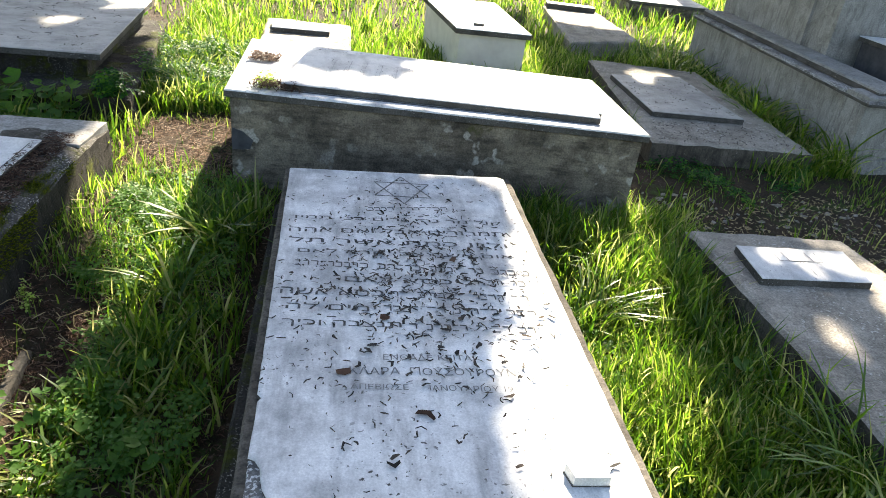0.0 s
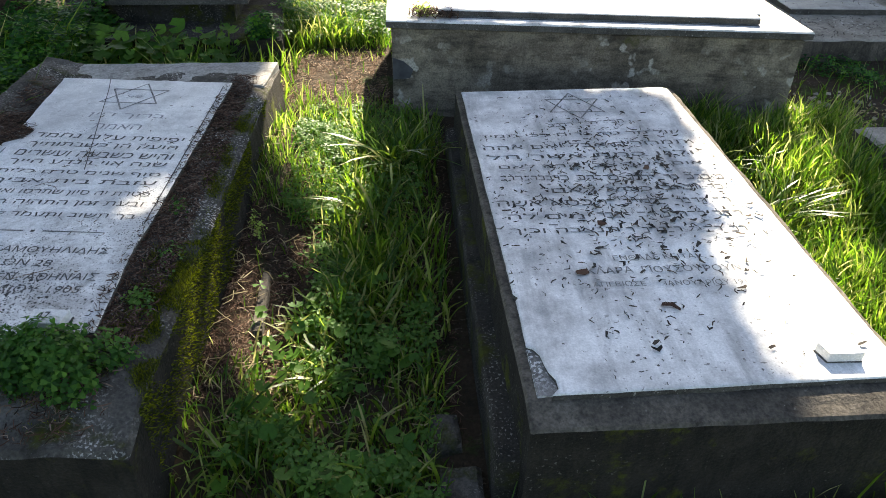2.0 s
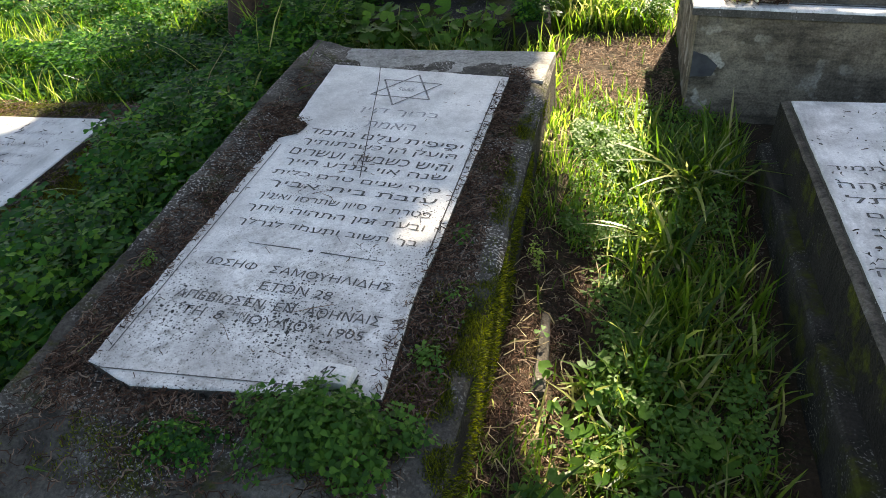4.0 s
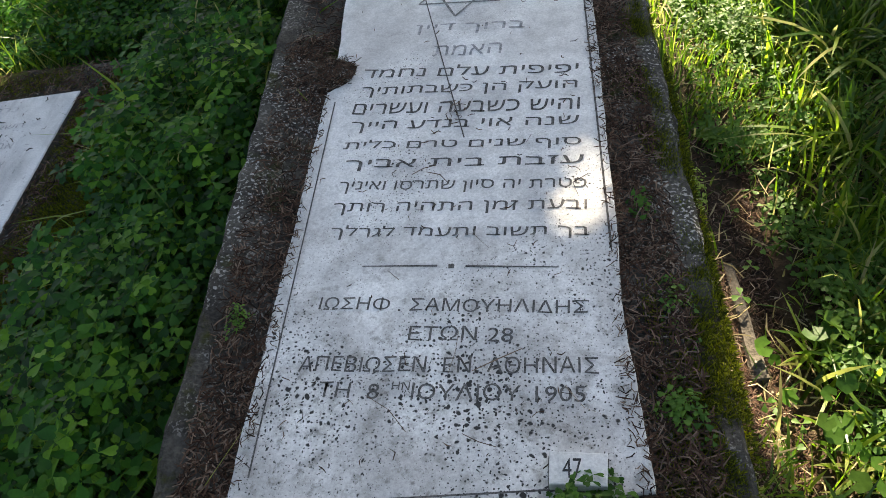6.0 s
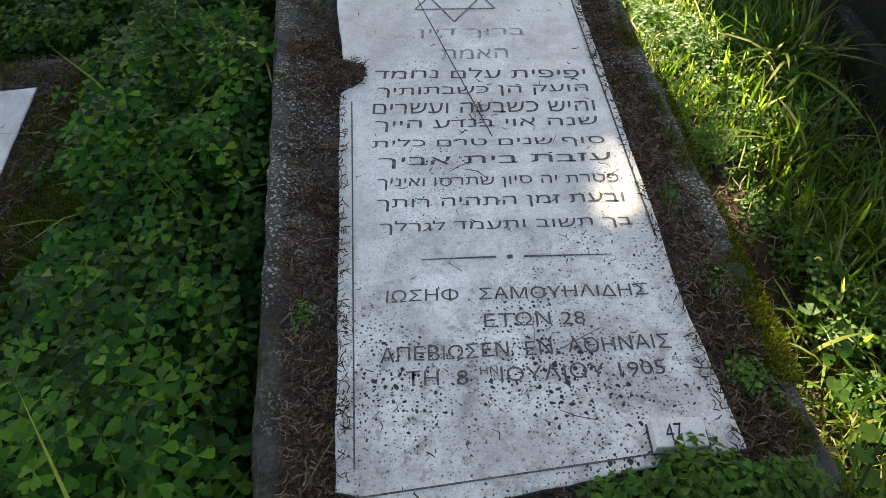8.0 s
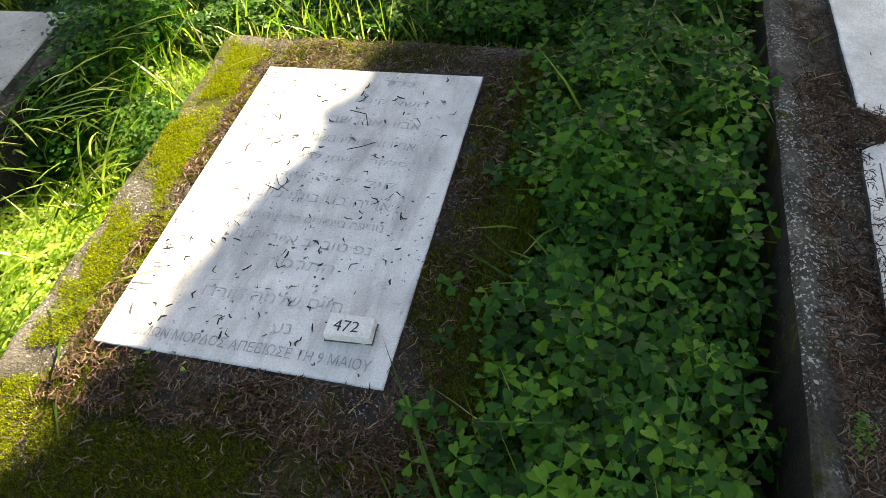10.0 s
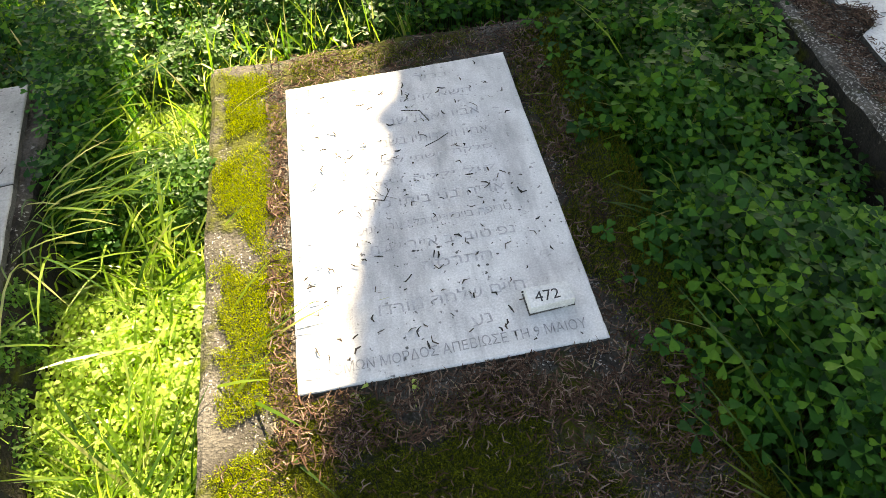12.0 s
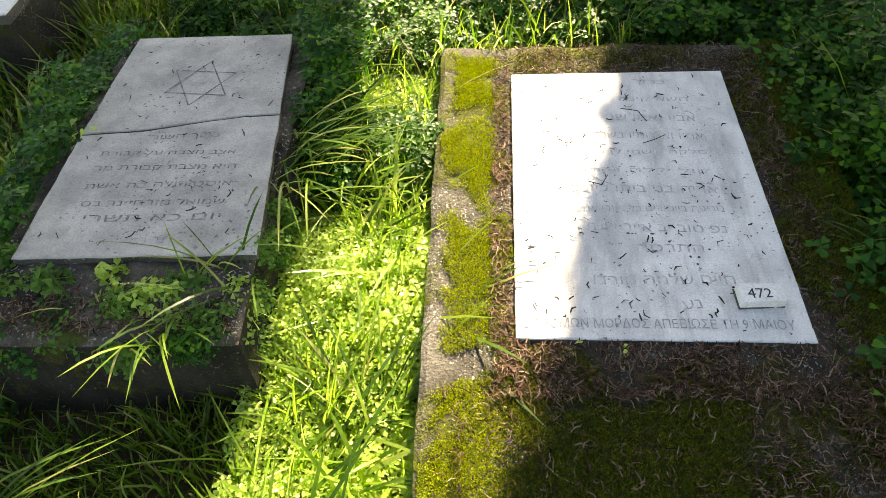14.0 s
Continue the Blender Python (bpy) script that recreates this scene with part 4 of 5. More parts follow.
# spots on the ground kept sunlit by leaving leaves out of the crowns: x, y, half-length along the light, half-width
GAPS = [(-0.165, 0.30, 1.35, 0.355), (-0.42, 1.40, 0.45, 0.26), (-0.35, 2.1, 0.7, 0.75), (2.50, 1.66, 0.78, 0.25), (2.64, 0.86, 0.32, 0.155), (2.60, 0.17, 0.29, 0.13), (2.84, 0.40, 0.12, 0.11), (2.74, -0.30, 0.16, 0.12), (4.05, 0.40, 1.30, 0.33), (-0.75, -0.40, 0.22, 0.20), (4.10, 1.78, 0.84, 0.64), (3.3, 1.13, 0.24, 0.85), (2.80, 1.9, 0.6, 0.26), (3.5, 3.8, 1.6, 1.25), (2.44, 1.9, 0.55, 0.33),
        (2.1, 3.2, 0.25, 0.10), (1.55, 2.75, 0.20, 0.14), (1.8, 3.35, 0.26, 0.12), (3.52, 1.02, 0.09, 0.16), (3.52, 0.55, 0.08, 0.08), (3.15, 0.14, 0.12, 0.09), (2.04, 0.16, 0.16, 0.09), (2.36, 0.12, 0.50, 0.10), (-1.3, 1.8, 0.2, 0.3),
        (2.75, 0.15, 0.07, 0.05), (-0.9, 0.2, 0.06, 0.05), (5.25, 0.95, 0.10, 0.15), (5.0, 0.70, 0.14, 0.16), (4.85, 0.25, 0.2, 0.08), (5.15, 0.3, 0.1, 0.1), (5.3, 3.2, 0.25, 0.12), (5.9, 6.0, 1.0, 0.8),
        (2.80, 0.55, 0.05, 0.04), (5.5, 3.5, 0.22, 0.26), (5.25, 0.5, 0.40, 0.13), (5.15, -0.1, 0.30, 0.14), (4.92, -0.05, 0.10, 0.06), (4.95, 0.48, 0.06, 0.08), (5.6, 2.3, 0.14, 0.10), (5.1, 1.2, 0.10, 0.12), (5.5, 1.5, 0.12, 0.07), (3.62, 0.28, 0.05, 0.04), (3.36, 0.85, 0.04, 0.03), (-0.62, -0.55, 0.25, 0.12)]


def crown(centre, size, count, leaf, tree):
    """A crown of small leaf cards, without those that would shade a spot in GAPS."""
    p = rng.normal(0, 1, (count * 2, 3))
    p /= np.linalg.norm(p, axis=1)[:, None]
    p *= rng.random(len(p))[:, None] ** 0.4
    p = p * size + centre
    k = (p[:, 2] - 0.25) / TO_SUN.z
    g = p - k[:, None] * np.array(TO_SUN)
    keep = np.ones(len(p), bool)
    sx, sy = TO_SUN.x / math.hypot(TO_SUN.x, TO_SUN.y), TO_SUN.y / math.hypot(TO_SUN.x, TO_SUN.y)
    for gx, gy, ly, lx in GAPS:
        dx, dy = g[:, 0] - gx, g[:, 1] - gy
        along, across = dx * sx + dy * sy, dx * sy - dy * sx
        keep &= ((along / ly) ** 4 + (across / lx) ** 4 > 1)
    keep &= (p[:, 1] > 3.4) | (p[:, 2] > 2.6)
    p = p[keep][:count]
    n = len(p)
    ax = rng.normal(0, 1, (n, 3))
    ax /= np.linalg.norm(ax, axis=1)[:, None]
    bx = np.cross(ax, rng.normal(0, 1, (n, 3)))
    bx /= np.linalg.norm(bx, axis=1)[:, None]
    s = leaf * rng.uniform(0.6, 1.4, n)[:, None]
    V = np.stack([p - ax * s, p + bx * s * 0.5, p + ax * s, p - bx * s * 0.5], 1).reshape(-1, 3)
    T = (np.arange(n)[:, None, None] * 4 + np.array([(0, 1, 2), (0, 2, 3)])[None]).reshape(-1, 3)
    ob = raw("crown", V, T, CANOPY, tree)
    return ob


def tree(x, y, r, height, label, crowns, lean=(0, 0), limbs=5):
    g = thing("tree", label, "tree")
    bm = bmesh.new()
    z0 = float(gz(x, y)) - 0.05
    ks = [0, 0.02, 0.05, 0.1, 0.2, 0.35, 0.5, 0.7, 0.85, 1.0]
    tube(bm, [(x + lean[0] * k, y + lean[1] * k, z0 + height * k) for k in ks], [r * (1.25 - 0.9 * k + 0.22 * max(0, 1 - k * 16)) for k in ks], 28, x, 0.16)
    part("trunk", bm, BARK, g, "brown furrowed trunk", True)
    rr = random.Random(int(x * 10) + 7)
    for i in range(limbs):
        c, s = crowns[i % len(crowns)][:2]
        k = rr.uniform(0.55, 0.9)
        a = Vector((x + lean[0] * k, y + lean[1] * k, z0 + height * k))
        b = Vector((c[0] + rr.uniform(-0.5, 0.5) * s[0], c[1] + rr.uniform(-0.5, 0.5) * s[1], max(a.z + 0.3, c[2] + rr.uniform(-0.2, 0.5) * s[2])))
        bm = bmesh.new()
        tube(bm, [a.lerp(b, q) + Vector((0, 0, 0.15 * math.sin(3 * q))) for q in (0, 0.3, 0.6, 1)], [r * 0.4, r * 0.3, r * 0.2, r * 0.08], 8)
        part("limb", bm, BARK, g, "", True)
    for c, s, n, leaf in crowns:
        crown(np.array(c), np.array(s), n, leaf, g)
    return g


tree(0.79, 2.08, 0.145, 6.5, "tall tree with brown fibrous trunk in the clover", [((1.85, 4.2, 4.2), (0.85, 1.4, 1.3), 5200, 0.11), ((0.45, 1.9, 4.3), (1.0, 1.1, 0.9), 3600, 0.11)], (0.35, 0.7))
# unseen trees, added to throw the dappled shade
tree(2.2, 8.6, 0.2, 6.5, "unseen leafy tree behind the graves, added for its shade", [((2.55, 6.9, 4.7), (1.5, 2.0, 1.2), 9000, 0.12), ((4.55, 6.3, 4.6), (0.95, 1.6, 1.2), 7500, 0.12)])
tree(-1.3, 8.3, 0.2, 6.5, "unseen leafy tree behind the far graves, added for its shade", [((-0.6, 6.9, 4.7), (1.7, 1.9, 1.2), 10000, 0.12), ((-3.0, 6.5, 4.6), (1.6, 1.8, 1.2), 7000, 0.12)])
tree(7.9, 9.6, 0.2, 6.5, "unseen leafy tree beyond the monument, added for its shade", [((8.0, 7.9, 4.6), (1.7, 1.8, 1.2), 9000, 0.12), ((6.9, 5.6, 4.8), (1.1, 1.3, 0.9), 6000, 0.12), ((6.95, 8.9, 4.7), (1.2, 1.9, 1.1), 8000, 0.12), ((6.4, 10.9, 4.9), (1.0, 1.2, 0.9), 4500, 0.12), ((5.95, 5.6, 4.6), (0.42, 1.2, 0.8), 900, 0.11)])


# ---- plants ----
SOLID = [np.array(q) for q in FOOT.values()]


def open_ground(x, y):
    ok = np.ones(len(x), bool)
    for q in SOLID:
        ok &= ~inside(x, y, q)
    return ok


def patchy(x, y, s=1.0, seed=0.0):
    """Smooth random patches, 0 to 1."""
    total = np.zeros(len(x))
    for k, w in ((s, 0.65), (s * 2.7, 0.35)):
        u, v = x * k + 31.7 + seed, y * k + 17.3 - seed
        i, j = np.floor(u), np.floor(v)
        fu, fv = ease(u - i, 0, 1), ease(v - j, 0, 1)
        cell = lambda a, b: np.mod(np.sin(a * 127.1 + b * 311.7 + seed) * 43758.5453, 1.0)
        total += w * ((cell(i, j) * (1 - fu) + cell(i + 1, j) * fu) * (1 - fv) + (cell(i, j + 1) * (1 - fu) + cell(i + 1, j + 1) * fu) * fv)
    return np.clip((total - 0.5) * 1.5 + 0.5, 0, 1)


def grass(name, n, x0, x1, y0, y1, h0, h1, w, label, thin=None, lean=(0.15, 0.75), segs=4, material=None):
    x, y = scatter(n, x0, x1, y0, y1)
    ok = open_ground(x, y)
    p = patchy(x, y, 4.5, x0)
    ok &= rng.random(n) < 0.22 + 0.9 * p
    if thin is not None:
        ok &= rng.random(n) < thin(x, y)
    x, y, p = x[ok], y[ok], p[ok]
    n = len(x)
    h = rng.uniform(h0, h1, n) * (0.6 + 0.7 * p) * rng.uniform(0.6, 1.2, n)
    blades(name, np.column_stack([x, y, gz(x, y) - 0.01]), h, rng.uniform(0, 2 * np.pi, n), rng.uniform(*lean, n), w * rng.uniform(0.6, 1.4, n), material or GRASS, label, segs=segs)


def tuft(x, y, n, h, w, label, z=None, spread=0.03, lean=(0.5, 1.15), az=(0, 2 * np.pi)):
    r = rng.normal(0, spread, (n, 2))
    z = gz(x, y) if z is None else z
    ob = blades("grass_tuft", np.column_stack([x + r[:, 0], y + r[:, 1], np.full(n, z - 0.005)]), h * rng.uniform(0.5, 1.15, n), rng.uniform(*az, n), rng.uniform(*lean, n), w * rng.uniform(0.6, 1.3, n), GRASS, label, "grass", 6)
    return ob


# between the speckled and the twig-strewn grave
def middle(x, y):
    bare = (1 - ease(x, 2.46, 2.60)) * ease(y, -0.25, 0.0) * (1 - ease(y, 0.50, 0.70))
    path = ease(y, 1.45, 1.62) * (1 - ease(y, 2.05, 2.25))
    return np.clip(1 - 0.95 * bare - 0.97 * path - 0.9 * ease(x, 2.86, 2.94) * (y < 1.1), 0.03, 1)


grass("grass", 15000, 2.25, 3.0, -1.0, 2.2, 0.03, 0.11, 0.0045, "green grass on the path between two graves", middle)
grass("grass", 1700, 2.60, 2.96, 0.0, 1.3, 0.10, 0.22, 0.008, "taller green grass beside the marble grave")
grass("grass", 1500, 2.38, 2.90, -0.95, 0.22, 0.06, 0.14, 0.008, "broader grass blades at the feet of the graves", middle, lean=(0.3, 1.0))
grass("grass", 2500, 4.45, 4.72, -1.0, 0.9, 0.12, 0.24, 0.006, "tall grass along the cement bed")
grass("grass", 26000, 3.92, 4.75, -1.0, 1.3, 0.05, 0.16, 0.0055, "long sunlit grass between two graves")
grass("grass", 6000, 4.5, 6.2, 0.95, 2.0, 0.03, 0.12, 0.005, "thin grass on stony soil", lambda x, y: 0.08 + 0.9 * ease(patchy(x, y, 3, 2.0), 0.45, 0.8))
grass("grass", 9000, 5.2, 6.2, 1.95, 4.8, 0.08, 0.22, 0.007, "grass along the monument's base", lambda x, y: ease(x, 5.3, 5.7))
grass("grass", 3800, 5.66, 6.14, 1.95, 4.3, 0.16, 0.30, 0.011, "long arching grass at the monument's foot", lean=(0.5, 1.2), segs=5)
grass("grass", 26000, 2.0, 5.3, 2.25, 4.8, 0.06, 0.18, 0.007, "bright grass behind the raised tomb")
grass("grass", 16000, 2.0, 9.0, 4.6, 9.5, 0.08, 0.22, 0.012, "bright grass in the far part", segs=3)
grass("grass", 3200, 2.15, 2.75, 2.25, 3.6, 0.07, 0.16, 0.008, "tall grass clump at the end of the path")
grass("grass", 4500, -0.62, -0.18, -1.0, 1.5, 0.05, 0.19, 0.0055, "sunlit grass between two graves")
grass("grass", 7000, -0.62, -0.18, -1.0, 1.5, 0.06, 0.20, 0.006, "grass in the sunny strip, sunlight put into its colour", lambda x, y: 1 - 0.85 * ease(y, 0.30, 0.60), material=GRASS_LIT)
grass("grass", 900, -0.58, -0.22, -0.9, 0.9, 0.16, 0.30, 0.009, "long grass blades in the sunny strip, sunlight put into their colour", lean=(0.5, 1.2), segs=6, material=GRASS_LIT)
grass("grass", 9000, -2.4, -1.15, -1.0, 2.4, 0.10, 0.30, 0.008, "shaded grass beside the cracked grave")
grass("grass", 6000, -1.3, -0.5, -1.2, -0.05, 0.05, 0.16, 0.0055, "shaded grass before the cracked grave")
grass("grass", 9000, -2.4, 0.4, 1.15, 2.5, 0.08, 0.22, 0.006, "grass behind the low graves")
grass("grass", 10000, -6.0, 2.4, 2.9, 7.0, 0.06, 0.16, 0.010, "far grass behind the graves", segs=3)
grass("grass", 34000, -7.0, 12.0, -8.0, -0.7, 0.08, 0.2, 0.02, "rough grass on the open ground", segs=3)
grass("grass", 9000, 5.4, 13.0, -1.0, 6.0, 0.06, 0.16, 0.014, "rough grass beside the graves", lambda x, y: ease(x, 6.2, 6.6), segs=3)
grass("grass", 7000, -9.0, -2.2, -1.0, 6.0, 0.08, 0.2, 0.016, "rough grass beyond the tombs", segs=3)
grass("grass", 9000, -9.0, 13.0, 7.0, 14.0, 0.08, 0.24, 0.025, "rough grass under the trees", segs=3)
grass("grass", 1800, 1.2, 2.3, 1.5, 2.1, 0.10, 0.25, 0.007, "grass at the head of the grave")
grass("grass", 4200, 1.2, 4.05, -1.05, -0.60, 0.06, 0.17, 0.006, "grass at the feet of the graves")
grass("grass", 420, 0.85, 1.35, -1.0, 2.0, 0.32, 0.50, 0.007, "thin grass blades among the clover", lean=(0.4, 0.9))

for x, y, n, h, w, az, z in ((-0.59, 0.58, 38, 0.30, 0.007, (-1.4, 0.7), 0.20), (-0.60, 0.40, 20, 0.26, 0.006, (-1.6, 0.6), 0.26), (-0.76, -0.06, 16, 0.20, 0.007, (-2.6, -0.5), 0.29), (-0.25, 0.10, 40, 0.34, 0.008, (-0.9, 0.9), None),
                             (-0.30, -0.15, 40, 0.32, 0.008, (-1.2, 2.8), None), (-0.95, 0.02, 8, 0.13, 0.006, (0, 6.2), 0.29), (-0.58, 0.85, 30, 0.30, 0.007, (-1.2, 1.6), 0.18), (-0.55, 0.70, 26, 0.26, 0.007, (-1.0, 1.0), 0.16), (-0.66, 0.07, 22, 0.2, 0.006, (0, 6.2), 0.29), (-1.1, -0.42, 24, 0.4, 0.008, (-0.6, 0.6), None),
                             (0.92, 0.30, 22, 0.15, 0.005, (2.4, 4.0), 0.2), (0.95, -0.12, 26, 0.20, 0.005, (2.0, 4.4), 0.18), (0.94, 0.62, 18, 0.14, 0.005, (2.4, 4.0), 0.2), (0.92, -0.40, 24, 0.20, 0.006, (2.0, 4.4), 0.16), (1.26, 0.9, 24, 0.22, 0.008, (0, 6.2), 0.25), (2.50, 0.06, 34, 0.11, 0.007, (0, 6.2), None), (2.58, -0.12, 26, 0.12, 0.008, (0, 6.2), None), (2.40, -0.42, 26, 0.15, 0.008, (0, 6.2), None), (-0.42, 0.35, 34, 0.26, 0.010, (-1.5, 1.5), None), (-0.38, -0.30, 34, 0.28, 0.011, (-1.5, 1.5), None), (-0.44, -0.55, 30, 0.30, 0.011, (0, 3), None),
                             (2.72, 0.62, 30, 0.20, 0.010, (0, 6.2), None), (2.78, 0.95, 36, 0.28, 0.011, (0, 6.2), None), (2.42, 2.48, 60, 0.24, 0.010, (0, 6.2), None), (4.05, 0.85, 50, 0.22, 0.007, (0, 6.2), None), (4.12, 0.50, 60, 0.22, 0.007, (-1, 1.5), None), (4.62, -0.25, 90, 0.34, 0.009, (0, 6.2), None)):
    tuft(x, y, n, h, w, "tuft of long arching grass blades", z, 0.035, (0.7, 1.35), az)
for x, y in ((-0.25, -0.42), (-0.24, -0.22), (-0.25, 0.03), (-0.24, 0.13), (-0.26, 0.62), (-0.25, 0.86)):
    tuft(x, y, 5, 0.30, 0.004, "thin grass stalks leaning over the mossy edge", None, 0.02, (0.8, 1.3), (-0.5, 0.5))


# clover beds
def clover(n, x0, x1, y0, y1, top, size, label, keep=None, material=None, stems=True):
    x, y = scatter(n, x0, x1, y0, y1)
    ok = np.ones(n, bool) if keep is None else keep(x, y)
    x, y = x[ok], y[ok]
    n = len(x)
    base = gz(x, y)
    tz = top(x, y)
    z = base + (tz - base) * (1 - 0.85 * rng.random(n) ** 1.5)
    nrm = np.column_stack([rng.normal(0, 0.24, n), rng.normal(-0.12, 0.24, n), np.ones(n)])
    z += 0.14 * (patchy(x, y, 10.0, 4.0) - 0.5) * ease(tz, 0.15, 0.3)
    st = np.column_stack([x + rng.normal(0, 0.02, n), y + rng.normal(0, 0.02, n), base]) if stems else None
    leaflets("clover_bed", np.column_stack([x, y, z]), nrm, rng.uniform(0, 6.28, n), size * rng.uniform(0.55, 1.25, n), material or CLOVER, label, "clover", 3, True, st)


def hedge_top(x, y):
    return 0.24 + 0.17 * ease(x, 0.76, 1.02) - 0.10 * ease(x, 1.26, 1.36) + 0.04 * np.sin(6 * y + 3 * x) + 0.025 * np.sin(17 * y + 5 * x)


clover(11500, 0.70, 1.35, -1.0, 2.3, hedge_top, 0.0290, "dense green clover bed between two graves", lambda x, y: (rng.random(len(x)) < 0.15 + 0.85 * ease(x, 0.74, 0.90)) & (rng.random(len(x)) < 1 - 0.9 * ease(x, 1.27, 1.34)) & ((y > -0.75) | (x > 0.9)))
clover(14500, -1.2, 1.35, 1.15, 2.75, lambda x, y: 0.26 + 0.05 * np.sin(5 * x + 4 * y) + 0.05 * np.sin(9 * y), 0.027, "clover growing behind the low grave", lambda x, y: ((y > 1.22) | (x < -0.3)) & (np.hypot(x - 0.77, y - 2.08) > 0.17))
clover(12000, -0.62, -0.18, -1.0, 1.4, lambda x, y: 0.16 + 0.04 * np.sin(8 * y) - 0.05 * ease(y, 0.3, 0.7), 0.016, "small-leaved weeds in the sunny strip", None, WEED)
clover(4200, 2.38, 2.92, -1.0, 0.6, lambda x, y: 0.095 + 0.03 * np.sin(9 * y + 5 * x), 0.019, "small-leaved weeds on the path", lambda x, y: (patchy(x, y, 7.0, 6.0) > 0.48) & (rng.random(len(x)) < middle(x, y)), FERN)
clover(1800, 2.38, 2.72, 0.60, 1.5, lambda x, y: 0.13 + 0.05 * np.sin(9 * y + 4 * x), 0.017, "leafy weeds in the sunny part of the path", lambda x, y: (patchy(x, y, 7.0, 5.0) > 0.5) & (rng.random(len(x)) < middle(x, y)), FERN)
clover(3000, 3.95, 4.5, -1.0, 1.2, lambda x, y: 0.10 + 0 * x, 0.016, "small weeds between the grass", None, WEED)
clover(3000, 2.05, 2.75, 2.3, 3.4, lambda x, y: 0.24 + 0.05 * np.sin(9 * y + 4 * x), 0.022, "leafy weeds at the end of the path", None, CLOVER_YOUNG)
clover(900, 2.4, 2.9, 0.65, 1.5, lambda x, y: 0.16 + 0 * x, 0.016, "small weeds in the grass", None, FERN)
clover(2600, -0.52, -0.2, 0.35, 1.45, lambda x, y: 0.17 + 0.05 * np.sin(11 * y), 0.022, "leafy clover in the sunny strip", None, CLOVER_YOUNG)
clover(1500, -0.64, -0.46, 0.50, 1.30, lambda x, y: 0.22 + 0.20 * ease(y, 0.5, 0.95) - 0.10 * ease(x, -0.50, -0.36) + 0.03 * np.sin(13 * y), 0.024, "tall clover crowding the cracked grave", lambda x, y: x > -0.60 - 0.03 * ease(y, 0.8, 1.0), CLOVER)
clover(2200, -1.42, -1.14, -0.05, 1.15, lambda x, y: 0.36 + 0.03 * np.sin(11 * y) - 0.12 * (1 - ease(x, -1.42, -1.25)), 0.022, "weeds overgrowing the far side of the cracked grave", None, CLOVER)
clover(1500, -1.9, -1.15, -0.9, 1.6, lambda x, y: 0.15 + 0 * x, 0.022, "clover in the shade of the grave", None, CLOVER)
clover(2200, 4.6, 6.1, 1.2, 2.0, lambda x, y: 0.15 + 0.04 * np.sin(9 * x), 0.022, "creeping weeds along the cement bed", lambda x, y: y > 1.75 - 0.25 * np.sin(5 * x), CLOVER)
clover(2600, 3.95, 4.7, -1.0, 1.2, lambda x, y: 0.12 + 0 * x, 0.020, "clover at the roots of the grass", None, FERN)


def bush(x, y, z, rx, ry, rz, n, size, label, material=WEED, lobes=3):
    """A low ferny weed: a dome of small leaves."""
    p = rng.normal(0, 1, (n, 3))
    p /= np.linalg.norm(p, axis=1)[:, None]
    p[:, 2] = np.abs(p[:, 2])
    p *= rng.random(n)[:, None] ** 0.35
    wob = 1 + 0.25 * np.sin(5 * np.arctan2(p[:, 1], p[:, 0]))
    c = np.column_stack([x + p[:, 0] * rx * wob, y + p[:, 1] * ry * wob, z + 0.01 + p[:, 2] * rz])
    nrm = np.column_stack([p[:, 0] * 0.8 + rng.normal(0, 0.4, n), p[:, 1] * 0.8 + rng.normal(0, 0.4, n), np.ones(n)])
    root = np.column_stack([np.full(n, x), np.full(n, y), np.full(n, z)]) + rng.normal(0, 0.02, (n, 3)) * (1, 1, 0)
    leaflets("weed", c, nrm, rng.uniform(0, 6.28, n), size * rng.uniform(0.6, 1.3, n), material, label, "weed", lobes, True, root)


bush(2.04, -0.395, 0.335, 0.18, 0.11, 0.115, 1000, 0.0160, "green weed growing over the slab's foot", CLOVER_YOUNG)
bush(1.78, -0.45, 0.33, 0.10, 0.06, 0.05, 300, 0.013, "small weed on the cement curb", CLOVER)
bush(2.20, 0.02, 0.32, 0.05, 0.10, 0.04, 60, 0.012, "small weeds on the mossy curb", FERN)
bush(2.18, 0.24, 0.34, 0.025, 0.05, 0.06, 34, 0.015, "leafy weed at the slab's edge", CLOVER_YOUNG, 1)
bush(2.19, -0.18, 0.33, 0.05, 0.07, 0.05, 60, 0.013, "small weeds on the curb", FERN)
bush(1.43, 0.02, 0.375, 0.02, 0.04, 0.02, 22, 0.009, "tiny weed in dry litter", FERN, 3)
bush(2.335, 0.46, 0.06, 0.03, 0.05, 0.16, 60, 0.011, "small whitish weed at the curb", WEED)
bush(-0.80, 0.02, 0.30, 0.12, 0.06, 0.06, 220, 0.018, "weeds growing on the rough curb", WEED, 2)
bush(-0.62, 0.05, 0.24, 0.05, 0.10, 0.10, 300, 0.014, "small-leaved weed at the curb's corner", WEED)
bush(-1.00, -0.02, 0.28, 0.10, 0.07, 0.05, 180, 0.016, "weeds creeping over the curb", CLOVER, 2)
bush(-0.70, -0.07, 0.27, 0.10, 0.05, 0.07, 240, 0.014, "leafy weeds over the curb's front", CLOVER, 2)
bush(-1.12, -0.06, 0.22, 0.10, 0.06, 0.10, 300, 0.016, "weeds hiding the curb's corner", CLOVER, 3)
bush(-0.90, 0.07, 0.31, 0.05, 0.03, 0.05, 50, 0.026, "round-leaved weed at the slab's foot", WEED, 1)
bush(-1.13, 0.52, 0.30, 0.05, 0.04, 0.10, 14, 0.03, "green leaves reaching over the slab", WEED, 1)
